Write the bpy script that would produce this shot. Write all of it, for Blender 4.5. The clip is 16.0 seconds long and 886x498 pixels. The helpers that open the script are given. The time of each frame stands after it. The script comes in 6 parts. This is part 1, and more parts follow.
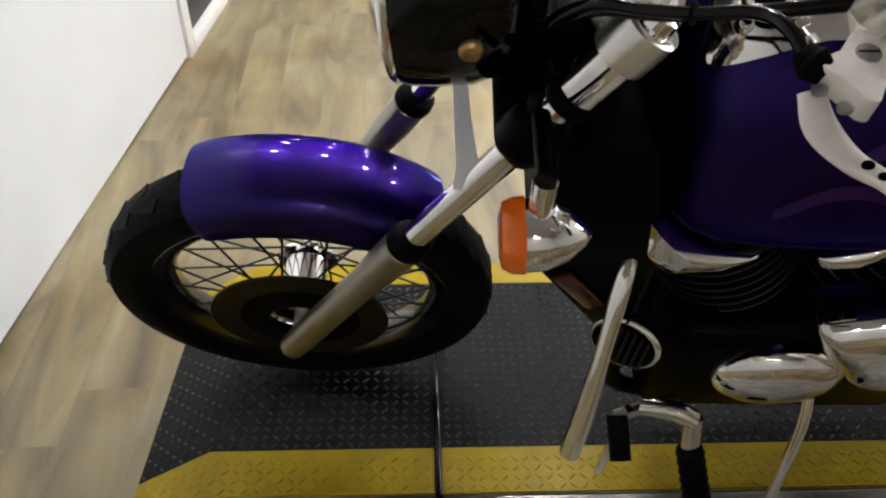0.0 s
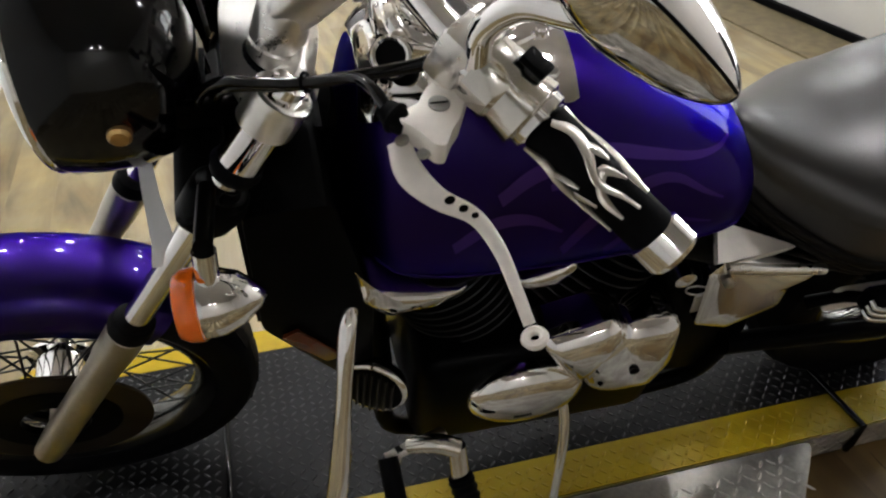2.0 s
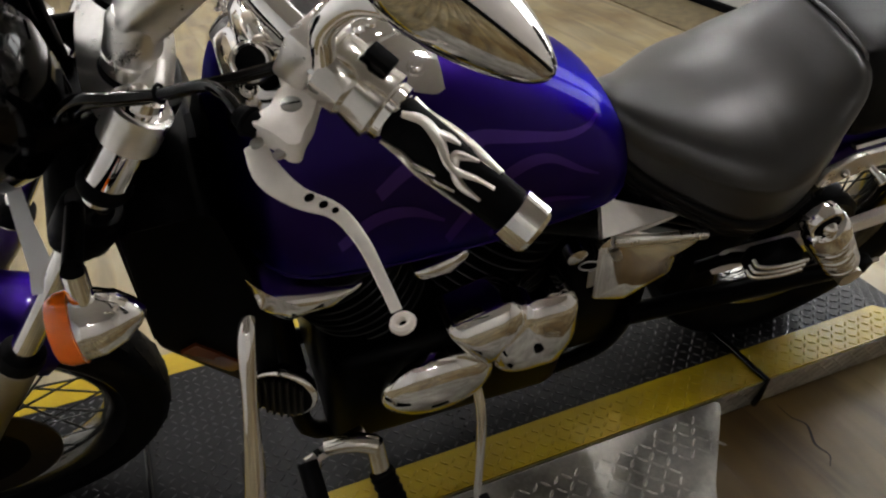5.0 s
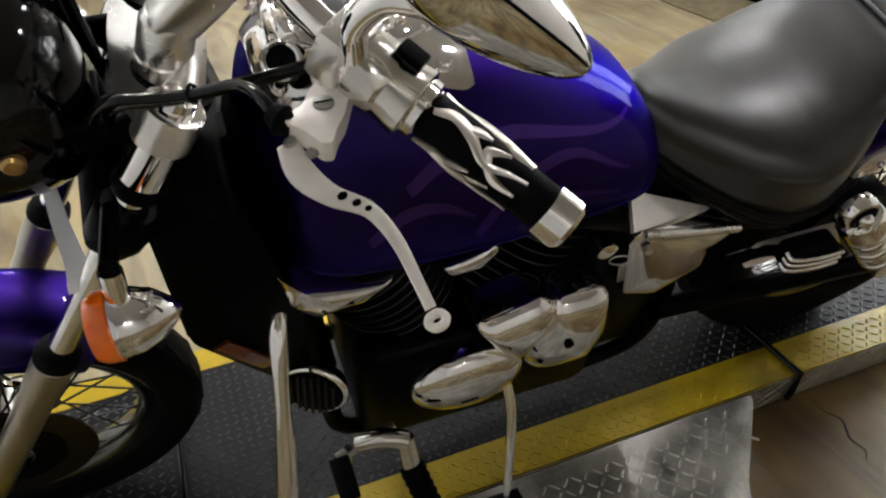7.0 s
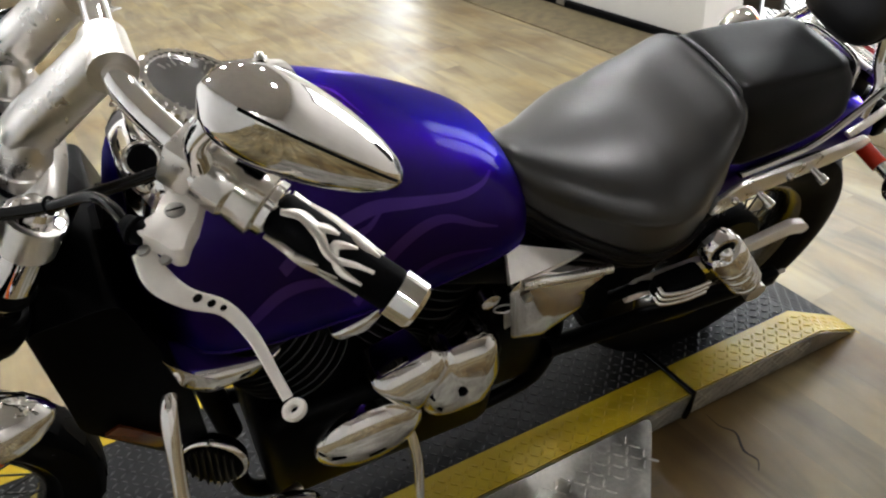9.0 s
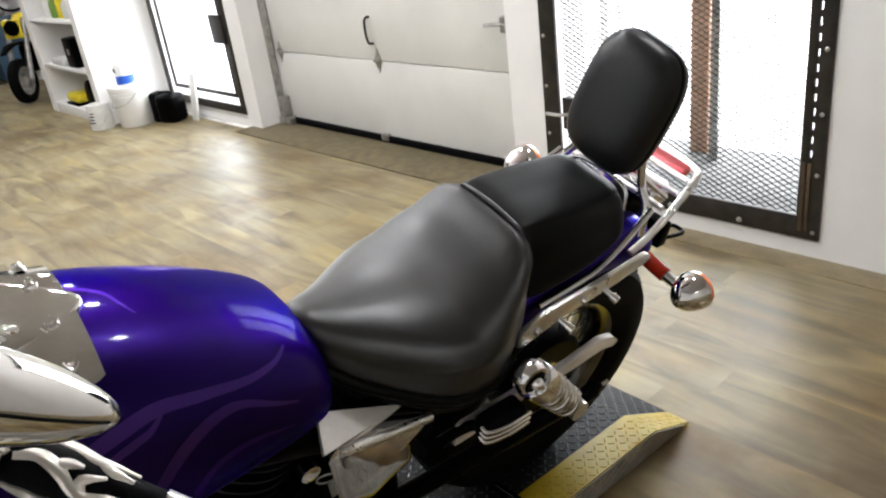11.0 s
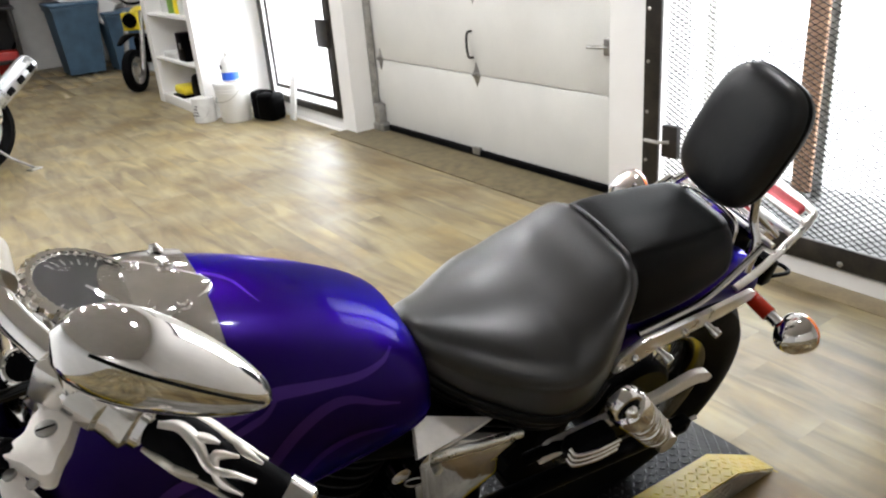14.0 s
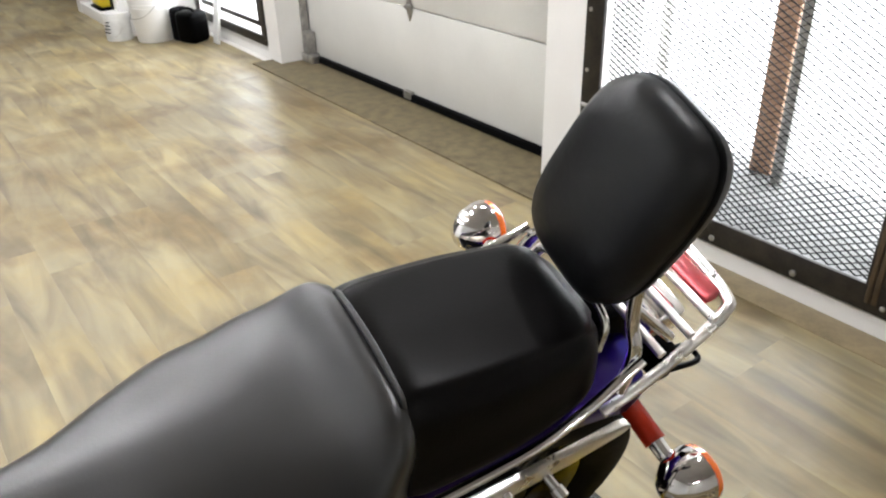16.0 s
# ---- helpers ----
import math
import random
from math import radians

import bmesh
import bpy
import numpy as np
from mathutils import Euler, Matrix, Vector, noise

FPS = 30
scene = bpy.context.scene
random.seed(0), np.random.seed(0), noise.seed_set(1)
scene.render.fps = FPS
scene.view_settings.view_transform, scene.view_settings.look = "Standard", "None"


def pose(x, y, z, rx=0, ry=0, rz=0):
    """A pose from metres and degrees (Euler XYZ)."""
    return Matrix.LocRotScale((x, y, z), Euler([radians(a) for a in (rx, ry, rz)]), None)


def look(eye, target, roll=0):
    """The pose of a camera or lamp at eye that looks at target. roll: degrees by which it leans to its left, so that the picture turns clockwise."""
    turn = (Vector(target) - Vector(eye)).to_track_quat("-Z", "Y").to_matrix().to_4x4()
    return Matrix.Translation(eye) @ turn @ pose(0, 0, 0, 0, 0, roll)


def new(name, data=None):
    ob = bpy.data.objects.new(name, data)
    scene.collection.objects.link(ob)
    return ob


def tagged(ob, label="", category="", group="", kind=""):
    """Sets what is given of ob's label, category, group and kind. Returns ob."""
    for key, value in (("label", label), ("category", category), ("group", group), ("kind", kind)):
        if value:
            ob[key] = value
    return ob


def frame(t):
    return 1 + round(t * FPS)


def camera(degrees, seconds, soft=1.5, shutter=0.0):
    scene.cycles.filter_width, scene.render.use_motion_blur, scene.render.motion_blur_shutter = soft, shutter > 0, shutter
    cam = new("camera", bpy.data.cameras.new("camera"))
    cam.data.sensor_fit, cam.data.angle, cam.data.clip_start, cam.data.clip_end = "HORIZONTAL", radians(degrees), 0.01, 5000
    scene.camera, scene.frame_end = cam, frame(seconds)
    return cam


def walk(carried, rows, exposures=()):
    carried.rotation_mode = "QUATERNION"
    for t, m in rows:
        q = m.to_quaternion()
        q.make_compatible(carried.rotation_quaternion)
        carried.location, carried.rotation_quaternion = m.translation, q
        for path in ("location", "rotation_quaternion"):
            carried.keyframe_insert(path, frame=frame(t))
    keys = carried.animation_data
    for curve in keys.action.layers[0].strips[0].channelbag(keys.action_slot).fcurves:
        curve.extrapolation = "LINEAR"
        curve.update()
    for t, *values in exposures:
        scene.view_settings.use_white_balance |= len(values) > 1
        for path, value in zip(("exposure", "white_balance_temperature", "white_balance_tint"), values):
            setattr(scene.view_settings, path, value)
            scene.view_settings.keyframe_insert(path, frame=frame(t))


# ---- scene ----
cam = camera(59.5, 16.0, soft=2.2)
PATH = [
    (0, (0.191, -1.063, 1.237), (0.181, 0.518, 0.013), 0.3),
    (0.5, (0.251, -1.076, 1.253), (0.367, 0.529, 0.065), -1.2),
    (1, (0.292, -1.098, 1.248), (0.514, 0.516, 0.087), 0.4),
    (1.5, (0.326, -1.11, 1.248), (0.627, 0.496, 0.095), 0.2),
    (2, (0.347, -1.113, 1.26), (0.724, 0.511, 0.155), -0.4),
    (2.5, (0.37, -1.119, 1.268), (0.827, 0.501, 0.188), -1.1),
    (3, (0.393, -1.127, 1.268), (0.922, 0.472, 0.191), -1.9),
    (3.5, (0.398, -1.136, 1.276), (1.005, 0.463, 0.238), -2.2),
    (4, (0.394, -1.145, 1.28), (1.016, 0.456, 0.254), -2.0),
    (4.5, (0.401, -1.148, 1.27), (0.989, 0.43, 0.19), -2.7),
    (4.7, (0.396, -1.145, 1.262), (0.95, 0.426, 0.156), -2.1),
    (6.8, (0.387, -1.145, 1.259), (0.872, 0.457, 0.166), -5.3),
    (7, (0.387, -1.14, 1.262), (0.866, 0.449, 0.146), -4.3),
    (7.5, (0.391, -1.143, 1.259), (0.893, 0.441, 0.146), -4.3),
    (8, (0.408, -1.146, 1.27), (0.973, 0.428, 0.174), -4.3),
    (8.2, (0.425, -1.151, 1.288), (1.037, 0.406, 0.192), -5.0),
    (10.3, (0.473, -1.206, 1.341), (1.197, 0.398, 0.392), -6.1),
    (10.5, (0.505, -1.202, 1.348), (1.349, 0.368, 0.44), -6.2),
    (11, (0.548, -1.211, 1.364), (1.595, 0.28, 0.538), -7.6),
    (11.5, (0.55, -1.221, 1.363), (1.656, 0.255, 0.589), -7.6),
    (12, (0.537, -1.239, 1.377), (1.618, 0.294, 0.682), -7.2),
    (12.5, (0.538, -1.249, 1.372), (1.542, 0.312, 0.628), -6.5),
    (13, (0.523, -1.231, 1.363), (1.403, 0.37, 0.55), -4.8),
    (13.5, (0.513, -1.213, 1.354), (1.369, 0.381, 0.502), -3.7),
    (14, (0.498, -1.191, 1.373), (1.402, 0.416, 0.599), -4.7),
    (14.5, (0.463, -1.156, 1.408), (1.592, 0.317, 0.662), -9.0),
    (15, (0.677, -1.111, 1.363), (1.798, 0.322, 0.532), -6.9),
    (15.5, (0.862, -1.053, 1.357), (1.817, 0.468, 0.477), -5.8),
    (16, (1.043, -0.874, 1.343), (1.945, 0.632, 0.384), -1.4),
]
walk(cam, [(t, look(eye, target, roll)) for t, eye, target, roll in PATH],
     [(0.0, 0.03, 6150, 9), (1.5, 0.05, 6150, 9), (2.5, 0.09, 6200, 9), (3.5, -0.02, 6300, 9), (4.7, -0.30, 6350, 10), (6.8, 0.02, 6200, 8), (8.2, 0.20, 6200, 8), (10.3, 0.18, 6050, 9), (11.0, 0.16, 6050, 9), (13.0, 0.17, 6050, 9), (16.0, 0.23, 6050, 9)])

# ---- light: daylight through the caged openings, small ceiling lamps indoors ----
scene.view_settings.exposure = 0.45
world = bpy.data.worlds.new("sky")
scene.world = world
world.use_nodes = True
wn = world.node_tree.nodes
sky = wn.new("ShaderNodeTexSky")
sky.sky_type, sky.sun_disc = "NISHITA", False
sky.sun_elevation, sky.sun_rotation = radians(42), radians(100)
world.node_tree.links.new(sky.outputs["Color"], wn["Background"].inputs["Color"])
wn["Background"].inputs["Strength"].default_value = 0.15
sun = new("sun", bpy.data.lights.new("sun", "SUN"))
sun.data.energy, sun.data.angle, sun.data.color = 2.5, radians(8), (1.0, 0.96, 0.9)
sun.matrix_world = look((0, 0, 5), (1.0, -0.2, 4.2))

ROOM = pose(3.08, 0, 0, 0, 0, 4.9)   # x into the street wall, y along it
LIFT = pose(0, 0, 0, 0, 0, 1.95)
TOP = 0.10                            # height of the lift's deck
BIKE = pose(0, 0, TOP, 20.0, 0, 0)    # on its side stand: x to the rear, y to its right, z up

# ---- materials ----
def rgb(c):
    return (*c, 1.0)


def material(name, base, rough=0.5, metal=0.0, vary=0.15, scale=8.0, fine=120.0, bump=0.1, depth=0.002, coat=0.0,
             rough_vary=0.1, second=None, per_piece=0.0, specular=0.5):
    """A surface with stains at one scale and grain at another, in colour, gloss and relief."""
    m = bpy.data.materials.new(name)
    m.use_nodes = True
    n, l = m.node_tree.nodes, m.node_tree.links
    b = n["Principled BSDF"]
    b.inputs["Metallic"].default_value = metal
    b.inputs["Specular IOR Level"].default_value = specular
    b.inputs["Coat Weight"].default_value = coat
    b.inputs["Coat Roughness"].default_value = 0.02
    co = n.new("ShaderNodeTexCoord")
    big, small = n.new("ShaderNodeTexNoise"), n.new("ShaderNodeTexNoise")
    big.inputs["Scale"].default_value, big.inputs["Detail"].default_value = scale, 5
    small.inputs["Scale"].default_value, small.inputs["Detail"].default_value = fine, 3
    for t in (big, small):
        l.new(co.outputs["Object"], t.inputs["Vector"])
    mix = n.new("ShaderNodeMix")
    mix.data_type = "RGBA"
    mix.inputs["A"].default_value = rgb([c * (1 - vary) for c in base])
    mix.inputs["B"].default_value = rgb(second or [min(1, c * (1 + vary)) for c in base])
    add = n.new("ShaderNodeMath")
    add.operation = "MULTIPLY_ADD"
    add.inputs[1].default_value, add.inputs[2].default_value = 0.35, -0.17
    l.new(small.outputs["Fac"], add.inputs[0])
    s2 = n.new("ShaderNodeMath")
    s2.operation = "ADD"
    l.new(big.outputs["Fac"], s2.inputs[0])
    l.new(add.outputs[0], s2.inputs[1])
    ramp = n.new("ShaderNodeMapRange")
    ramp.inputs["From Min"].default_value, ramp.inputs["From Max"].default_value = 0.3, 0.7
    l.new(s2.outputs[0], ramp.inputs["Value"])
    l.new(ramp.outputs[0], mix.inputs["Factor"])
    colour = mix.outputs["Result"]
    if per_piece:
        info, hsv = n.new("ShaderNodeObjectInfo"), n.new("ShaderNodeHueSaturation")
        mr = n.new("ShaderNodeMapRange")
        mr.inputs["To Min"].default_value, mr.inputs["To Max"].default_value = 1 - per_piece, 1 + per_piece
        l.new(info.outputs["Random"], mr.inputs["Value"])
        l.new(mr.outputs[0], hsv.inputs["Value"])
        l.new(colour, hsv.inputs["Color"])
        colour = hsv.outputs["Color"]
    l.new(colour, b.inputs["Base Color"])
    rr = n.new("ShaderNodeMapRange")
    rr.inputs["To Min"].default_value = max(0.01, rough - rough_vary * rough)
    rr.inputs["To Max"].default_value = min(1.0, rough + rough_vary * rough)
    l.new(s2.outputs[0], rr.inputs["Value"])
    l.new(rr.outputs[0], b.inputs["Roughness"])
    if bump:
        bp = n.new("ShaderNodeBump")
        bp.inputs["Strength"].default_value, bp.inputs["Distance"].default_value = bump, depth
        l.new(small.outputs["Fac"], bp.inputs["Height"])
        l.new(bp.outputs[0], b.inputs["Normal"])
    return m


def glowing(name, colour, strength):
    m = bpy.data.materials.new(name)
    m.use_nodes = True
    b = m.node_tree.nodes["Principled BSDF"]
    b.inputs["Base Color"].default_value = rgb(colour)
    b.inputs["Emission Color"].default_value = rgb(colour)
    b.inputs["Emission Strength"].default_value = strength
    return m


def glass(name, colour, rough=0.03, trans=1.0):
    m = material(name, colour, rough, vary=0.05, bump=0.03)
    m.node_tree.nodes["Principled BSDF"].inputs["Transmission Weight"].default_value = trans
    return m


CHROME = material("chrome", (0.90, 0.88, 0.86), 0.05, 1.0, vary=0.06, scale=14, bump=0.02, rough_vary=0.5)
WORN_CHROME = material("worn chrome", (0.72, 0.69, 0.64), 0.16, 1.0, vary=0.12, scale=20, bump=0.04, rough_vary=0.5)
ALLOY = material("cast alloy", (0.62, 0.59, 0.54), 0.32, 1.0, vary=0.1, scale=18, bump=0.08, rough_vary=0.3)
LEG = material("dulled grey-brown alloy", (0.36, 0.33, 0.28), 0.34, 1.0, vary=0.15, scale=14, bump=0.08, rough_vary=0.3)
LEVER = material("machined alloy", (0.90, 0.875, 0.84), 0.28, 1.0, vary=0.05, scale=30, bump=0.0, rough_vary=0.08)
PALE = material("pale satin alloy", (0.88, 0.83, 0.77), 0.40, 0.2, vary=0.05, scale=30, bump=0.02)
RUBBER = material("rubber", (0.0025, 0.0025, 0.003), 0.6, vary=0.3, scale=12, bump=0.15, rough_vary=0.25, specular=0.05)
BLACK = material("black paint", (0.0018, 0.0018, 0.002), 0.08, vary=0.3, scale=10, bump=0.02, rough_vary=0.4, specular=0.3)
SATIN = material("satin black", (0.0009, 0.0009, 0.001), 0.34, vary=0.3, scale=12, bump=0.1, rough_vary=0.3, specular=0.03)
PURPLE = material("metallic purple paint", (0.020, 0.0075, 0.115), 0.33, 1.0, vary=0.12, scale=5, fine=900, bump=0.012, coat=0.35)
FLAME = material("ghost flame paint", (0.075, 0.034, 0.25), 0.36, 1.0, vary=0.1, scale=9, fine=900, bump=0.012, coat=0.16)
TANK_PAINT = material("metallic purple tank paint", (0.021, 0.008, 0.112), 0.38, 1.0, vary=0.12, scale=5, fine=900, bump=0.012, coat=0.16)
TANK_PAINT.node_tree.nodes["Principled BSDF"].inputs["Coat Roughness"].default_value = 0.07
for paint in (PURPLE, TANK_PAINT, FLAME):
    paint.node_tree.nodes["Principled BSDF"].inputs["Specular Tint"].default_value = (0.35, 0.22, 0.95, 1.0)
LEATHER = material("black leather", (0.004, 0.0034, 0.003), 0.36, vary=0.25, scale=7, fine=330, bump=0.16, depth=0.001, rough_vary=0.15, specular=0.7)
leather = LEATHER.node_tree.nodes["Principled BSDF"]
leather.inputs["Coat Weight"].default_value, leather.inputs["Coat Roughness"].default_value = 0.28, 0.36
VINYL = material("black vinyl", (0.0035, 0.003, 0.0028), 0.36, vary=0.25, scale=9, fine=260, bump=0.2, depth=0.001, rough_vary=0.25, specular=0.13)
HIDE = material("creased black hide", (0.006, 0.006, 0.0065), 0.40, vary=0.3, scale=16, fine=60, bump=0.35, depth=0.002, rough_vary=0.3, specular=0.38)
AMBER = material("amber lens", (1.0, 0.165, 0.002), 0.12, vary=0.08, scale=30, bump=0.02, coat=0.5)
RED = glass("red lens", (0.80, 0.16, 0.18), 0.12, 0.5)
AMBER_DARK = material("dark amber plastic", (0.085, 0.018, 0.003), 0.2, vary=0.15, bump=0.03)
MAROON = material("dark red plastic", (0.36, 0.022, 0.008), 0.14, vary=0.15, bump=0.04)
CRACK = material("dark floor crack", (0.03, 0.022, 0.014), 0.8, vary=0.3, bump=0.1)
CLEAR = glass("clear lens", (0.95, 0.95, 0.95), 0.03, 1.0)
DIAL = material("dial face", (0.11, 0.11, 0.115), 0.4, vary=0.1, bump=0.02)
PLATE = material("dark checker plate", (0.007, 0.007, 0.0075), 0.5, 0.0, vary=0.5, scale=9, bump=0.15, rough_vary=0.3, specular=0.12)
LUG = material("worn lug steel", (0.045, 0.045, 0.047), 0.30, 0.7, vary=0.45, scale=7, bump=0.1, rough_vary=0.3)
PLATE_LIGHT = material("bare checker plate", (0.42, 0.405, 0.37), 0.42, 0.9, vary=0.35, scale=11, bump=0.16, rough_vary=0.35)
YELLOW = material("worn yellow paint", (0.57, 0.41, 0.003), 0.42, vary=0.25, scale=14, fine=110, bump=0.2, second=(0.36, 0.245, 0.003), specular=0.25)
WHITE = material("white wall paint", (0.78, 0.77, 0.75), 0.55, vary=0.03, scale=3, bump=0.05)
PANEL = material("white panel", (0.76, 0.78, 0.80), 0.35, vary=0.03, scale=3, bump=0.03)
DOOR = material("white door paint", (0.64, 0.635, 0.60), 0.45, vary=0.05, scale=3, bump=0.06)
STEEL = material("galvanised steel", (0.40, 0.39, 0.37), 0.4, 0.9, vary=0.25, scale=24, bump=0.1)
FRAME = material("blackened steel", (0.012, 0.011, 0.010), 0.45, 0.2, vary=0.5, scale=16, bump=0.2, second=(0.03, 0.024, 0.018))
MESH = material("black wire mesh", (0.005, 0.005, 0.005), 0.6, vary=0.3, scale=20, bump=0.05, specular=0.05)
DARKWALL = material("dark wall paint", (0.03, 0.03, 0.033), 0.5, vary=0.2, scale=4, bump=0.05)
CEILING = material("ceiling paint", (0.46, 0.445, 0.43), 0.7, vary=0.04, scale=3, bump=0.05)
MAT = material("brown floor mat", (0.125, 0.100, 0.052), 0.7, vary=0.3, scale=16, fine=160, bump=0.3)
STRIP = material("worn brown strip", (0.22, 0.172, 0.098), 0.5, vary=0.25, scale=9, fine=80, bump=0.15)
WOODPOST = material("weathered post", (0.36, 0.21, 0.13), 0.7, vary=0.2, scale=14, bump=0.2)
SIDEWALK = material("pale pavement", (0.72, 0.71, 0.69), 0.8, vary=0.1, scale=4, bump=0.2)
LEDGE = material("grey concrete ledge", (0.17, 0.17, 0.165), 0.8, vary=0.3, scale=9, bump=0.25)
LAMP = glowing("lamp", (1.0, 0.94, 0.86), 90.0)
# emission stands in for daylight from the street
OUTSIDE = glowing("glowing daylight backdrop", (1.0, 0.99, 0.965), 10.0)


def planked(name):
    """Grey-brown printed oak, grain along y, each plank with its own tone."""
    m = material(name, (0.350, 0.306, 0.190), 0.43, vary=0.08, second=(0.365, 0.285, 0.128), scale=2.2, fine=30, bump=0.06, depth=0.001, per_piece=0.06, rough_vary=0.25)
    n, l = m.node_tree.nodes, m.node_tree.links
    b = n["Principled BSDF"]
    co, mp, gr = n.new("ShaderNodeTexCoord"), n.new("ShaderNodeMapping"), n.new("ShaderNodeTexNoise")
    info, va = n.new("ShaderNodeObjectInfo"), n.new("ShaderNodeVectorMath")
    mp.inputs["Scale"].default_value = (1.0, 0.20, 1.0)
    va.operation = "MULTIPLY_ADD"
    l.new(co.outputs["Object"], va.inputs[0])
    va.inputs[1].default_value = (1, 1, 1)
    comb = n.new("ShaderNodeCombineXYZ")
    mul = n.new("ShaderNodeMath")
    mul.operation = "MULTIPLY"
    mul.inputs[1].default_value = 37.0
    l.new(info.outputs["Random"], mul.inputs[0])
    l.new(mul.outputs[0], comb.inputs["X"])
    l.new(mul.outputs[0], comb.inputs["Y"])
    l.new(comb.outputs[0], va.inputs[2])
    l.new(va.outputs[0], mp.inputs["Vector"])
    l.new(mp.outputs[0], gr.inputs["Vector"])
    gr.inputs["Scale"].default_value, gr.inputs["Detail"].default_value, gr.inputs["Distortion"].default_value = 9.0, 7, 0.9
    ramp = n.new("ShaderNodeMapRange")
    ramp.inputs["From Min"].default_value, ramp.inputs["From Max"].default_value = 0.25, 0.70
    l.new(gr.outputs["Fac"], ramp.inputs["Value"])
    mix = n.new("ShaderNodeMix")
    mix.data_type, mix.blend_type = "RGBA", "MIX"
    old = b.inputs["Base Color"].links[0].from_socket
    mix.inputs["A"].default_value = rgb((0.115, 0.090, 0.054))
    l.new(old, mix.inputs["B"])
    l.new(ramp.outputs[0], mix.inputs["Factor"])
    # brown stains and wear across the planks, with painted dimness beside the lift
    geo, st, sr, worn = n.new("ShaderNodeNewGeometry"), n.new("ShaderNodeTexNoise"), n.new("ShaderNodeMapRange"), n.new("ShaderNodeMix")
    st.inputs["Scale"].default_value, st.inputs["Detail"].default_value, st.inputs["Distortion"].default_value = 2.2, 7, 0.2
    l.new(geo.outputs["Position"], st.inputs["Vector"])
    sr.inputs["From Min"].default_value, sr.inputs["From Max"].default_value, sr.inputs["To Max"].default_value = 0.48, 0.76, 0.95
    # pool beside the lift: weak light painted into the colour, on top of stains
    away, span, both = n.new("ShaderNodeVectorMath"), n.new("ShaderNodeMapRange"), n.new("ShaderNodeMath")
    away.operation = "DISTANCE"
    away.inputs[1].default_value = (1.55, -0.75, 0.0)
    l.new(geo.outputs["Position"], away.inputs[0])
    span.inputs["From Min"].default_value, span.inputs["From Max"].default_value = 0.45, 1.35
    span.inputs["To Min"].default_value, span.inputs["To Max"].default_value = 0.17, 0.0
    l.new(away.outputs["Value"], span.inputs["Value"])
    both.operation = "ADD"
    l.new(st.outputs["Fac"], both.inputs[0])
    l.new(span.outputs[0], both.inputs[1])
    worn.data_type, worn.blend_type = "RGBA", "MULTIPLY"
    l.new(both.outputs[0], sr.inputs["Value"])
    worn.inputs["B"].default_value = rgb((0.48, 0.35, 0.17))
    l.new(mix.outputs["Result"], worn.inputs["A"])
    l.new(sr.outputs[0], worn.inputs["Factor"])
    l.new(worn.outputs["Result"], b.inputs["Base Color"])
    return m


BACKROOM = material("dull brown paint", (0.085, 0.066, 0.050), 0.6, vary=0.12, scale=3, bump=0.05)
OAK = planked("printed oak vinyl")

# ---- mesh tools ----
def to_mesh(bm, mat, smooth=40):
    bmesh.ops.recalc_face_normals(bm, faces=bm.faces)
    me = bpy.data.meshes.new("m")
    for f in bm.faces:
        f.smooth = True
    bm.to_mesh(me)
    bm.free()
    me.materials.append(mat)
    if smooth:
        me.set_sharp_from_angle(angle=radians(smooth))
    return me


def part(name, bm, mat, parent=None, label="", smooth=40):
    me = to_mesh(bm, mat, smooth)
    me.name = name
    ob = new(name, me)
    if parent:
        ob.parent = parent
    if label:
        ob["label"] = label
    return ob


def thing(name, m, label, category, group="", kind=""):
    ob = new(name)
    ob.empty_display_size = 0.05
    ob.matrix_world = m
    return tagged(ob, label, category, group, kind)


def box(x0, x1, y0, y1, z0, z1, bevel=0.0, seg=2, bm=None, m=None):
    own = bmesh.new()
    bmesh.ops.create_cube(own, size=1)
    for v in own.verts:
        v.co = Vector(((x0 + x1) / 2 + v.co.x * (x1 - x0), (y0 + y1) / 2 + v.co.y * (y1 - y0), (z0 + z1) / 2 + v.co.z * (z1 - z0)))
    if bevel:
        bmesh.ops.bevel(own, geom=list(own.edges), offset=bevel, segments=seg, profile=0.5, affect="EDGES", clamp_overlap=True)
    if m:
        bmesh.ops.transform(own, matrix=m, verts=own.verts)
    return merge(bm, own)


def merge(bm, own):
    if bm is None:
        return own
    me = bpy.data.meshes.new("t")
    own.to_mesh(me)
    own.free()
    bm.from_mesh(me)
    bpy.data.meshes.remove(me)
    return bm


def ring_faces(bm, rings, closed=False, caps=True):
    vs = [[bm.verts.new(p) for p in r] for r in rings]
    n = len(vs[0])
    last = len(vs) if closed else len(vs) - 1
    for i in range(last):
        a, b = vs[i], vs[(i + 1) % len(vs)]
        for j in range(n):
            bm.faces.new((a[j], a[(j + 1) % n], b[(j + 1) % n], b[j]))
    if caps and not closed:
        bm.faces.new(vs[0][::-1])
        bm.faces.new(vs[-1])
    return bm


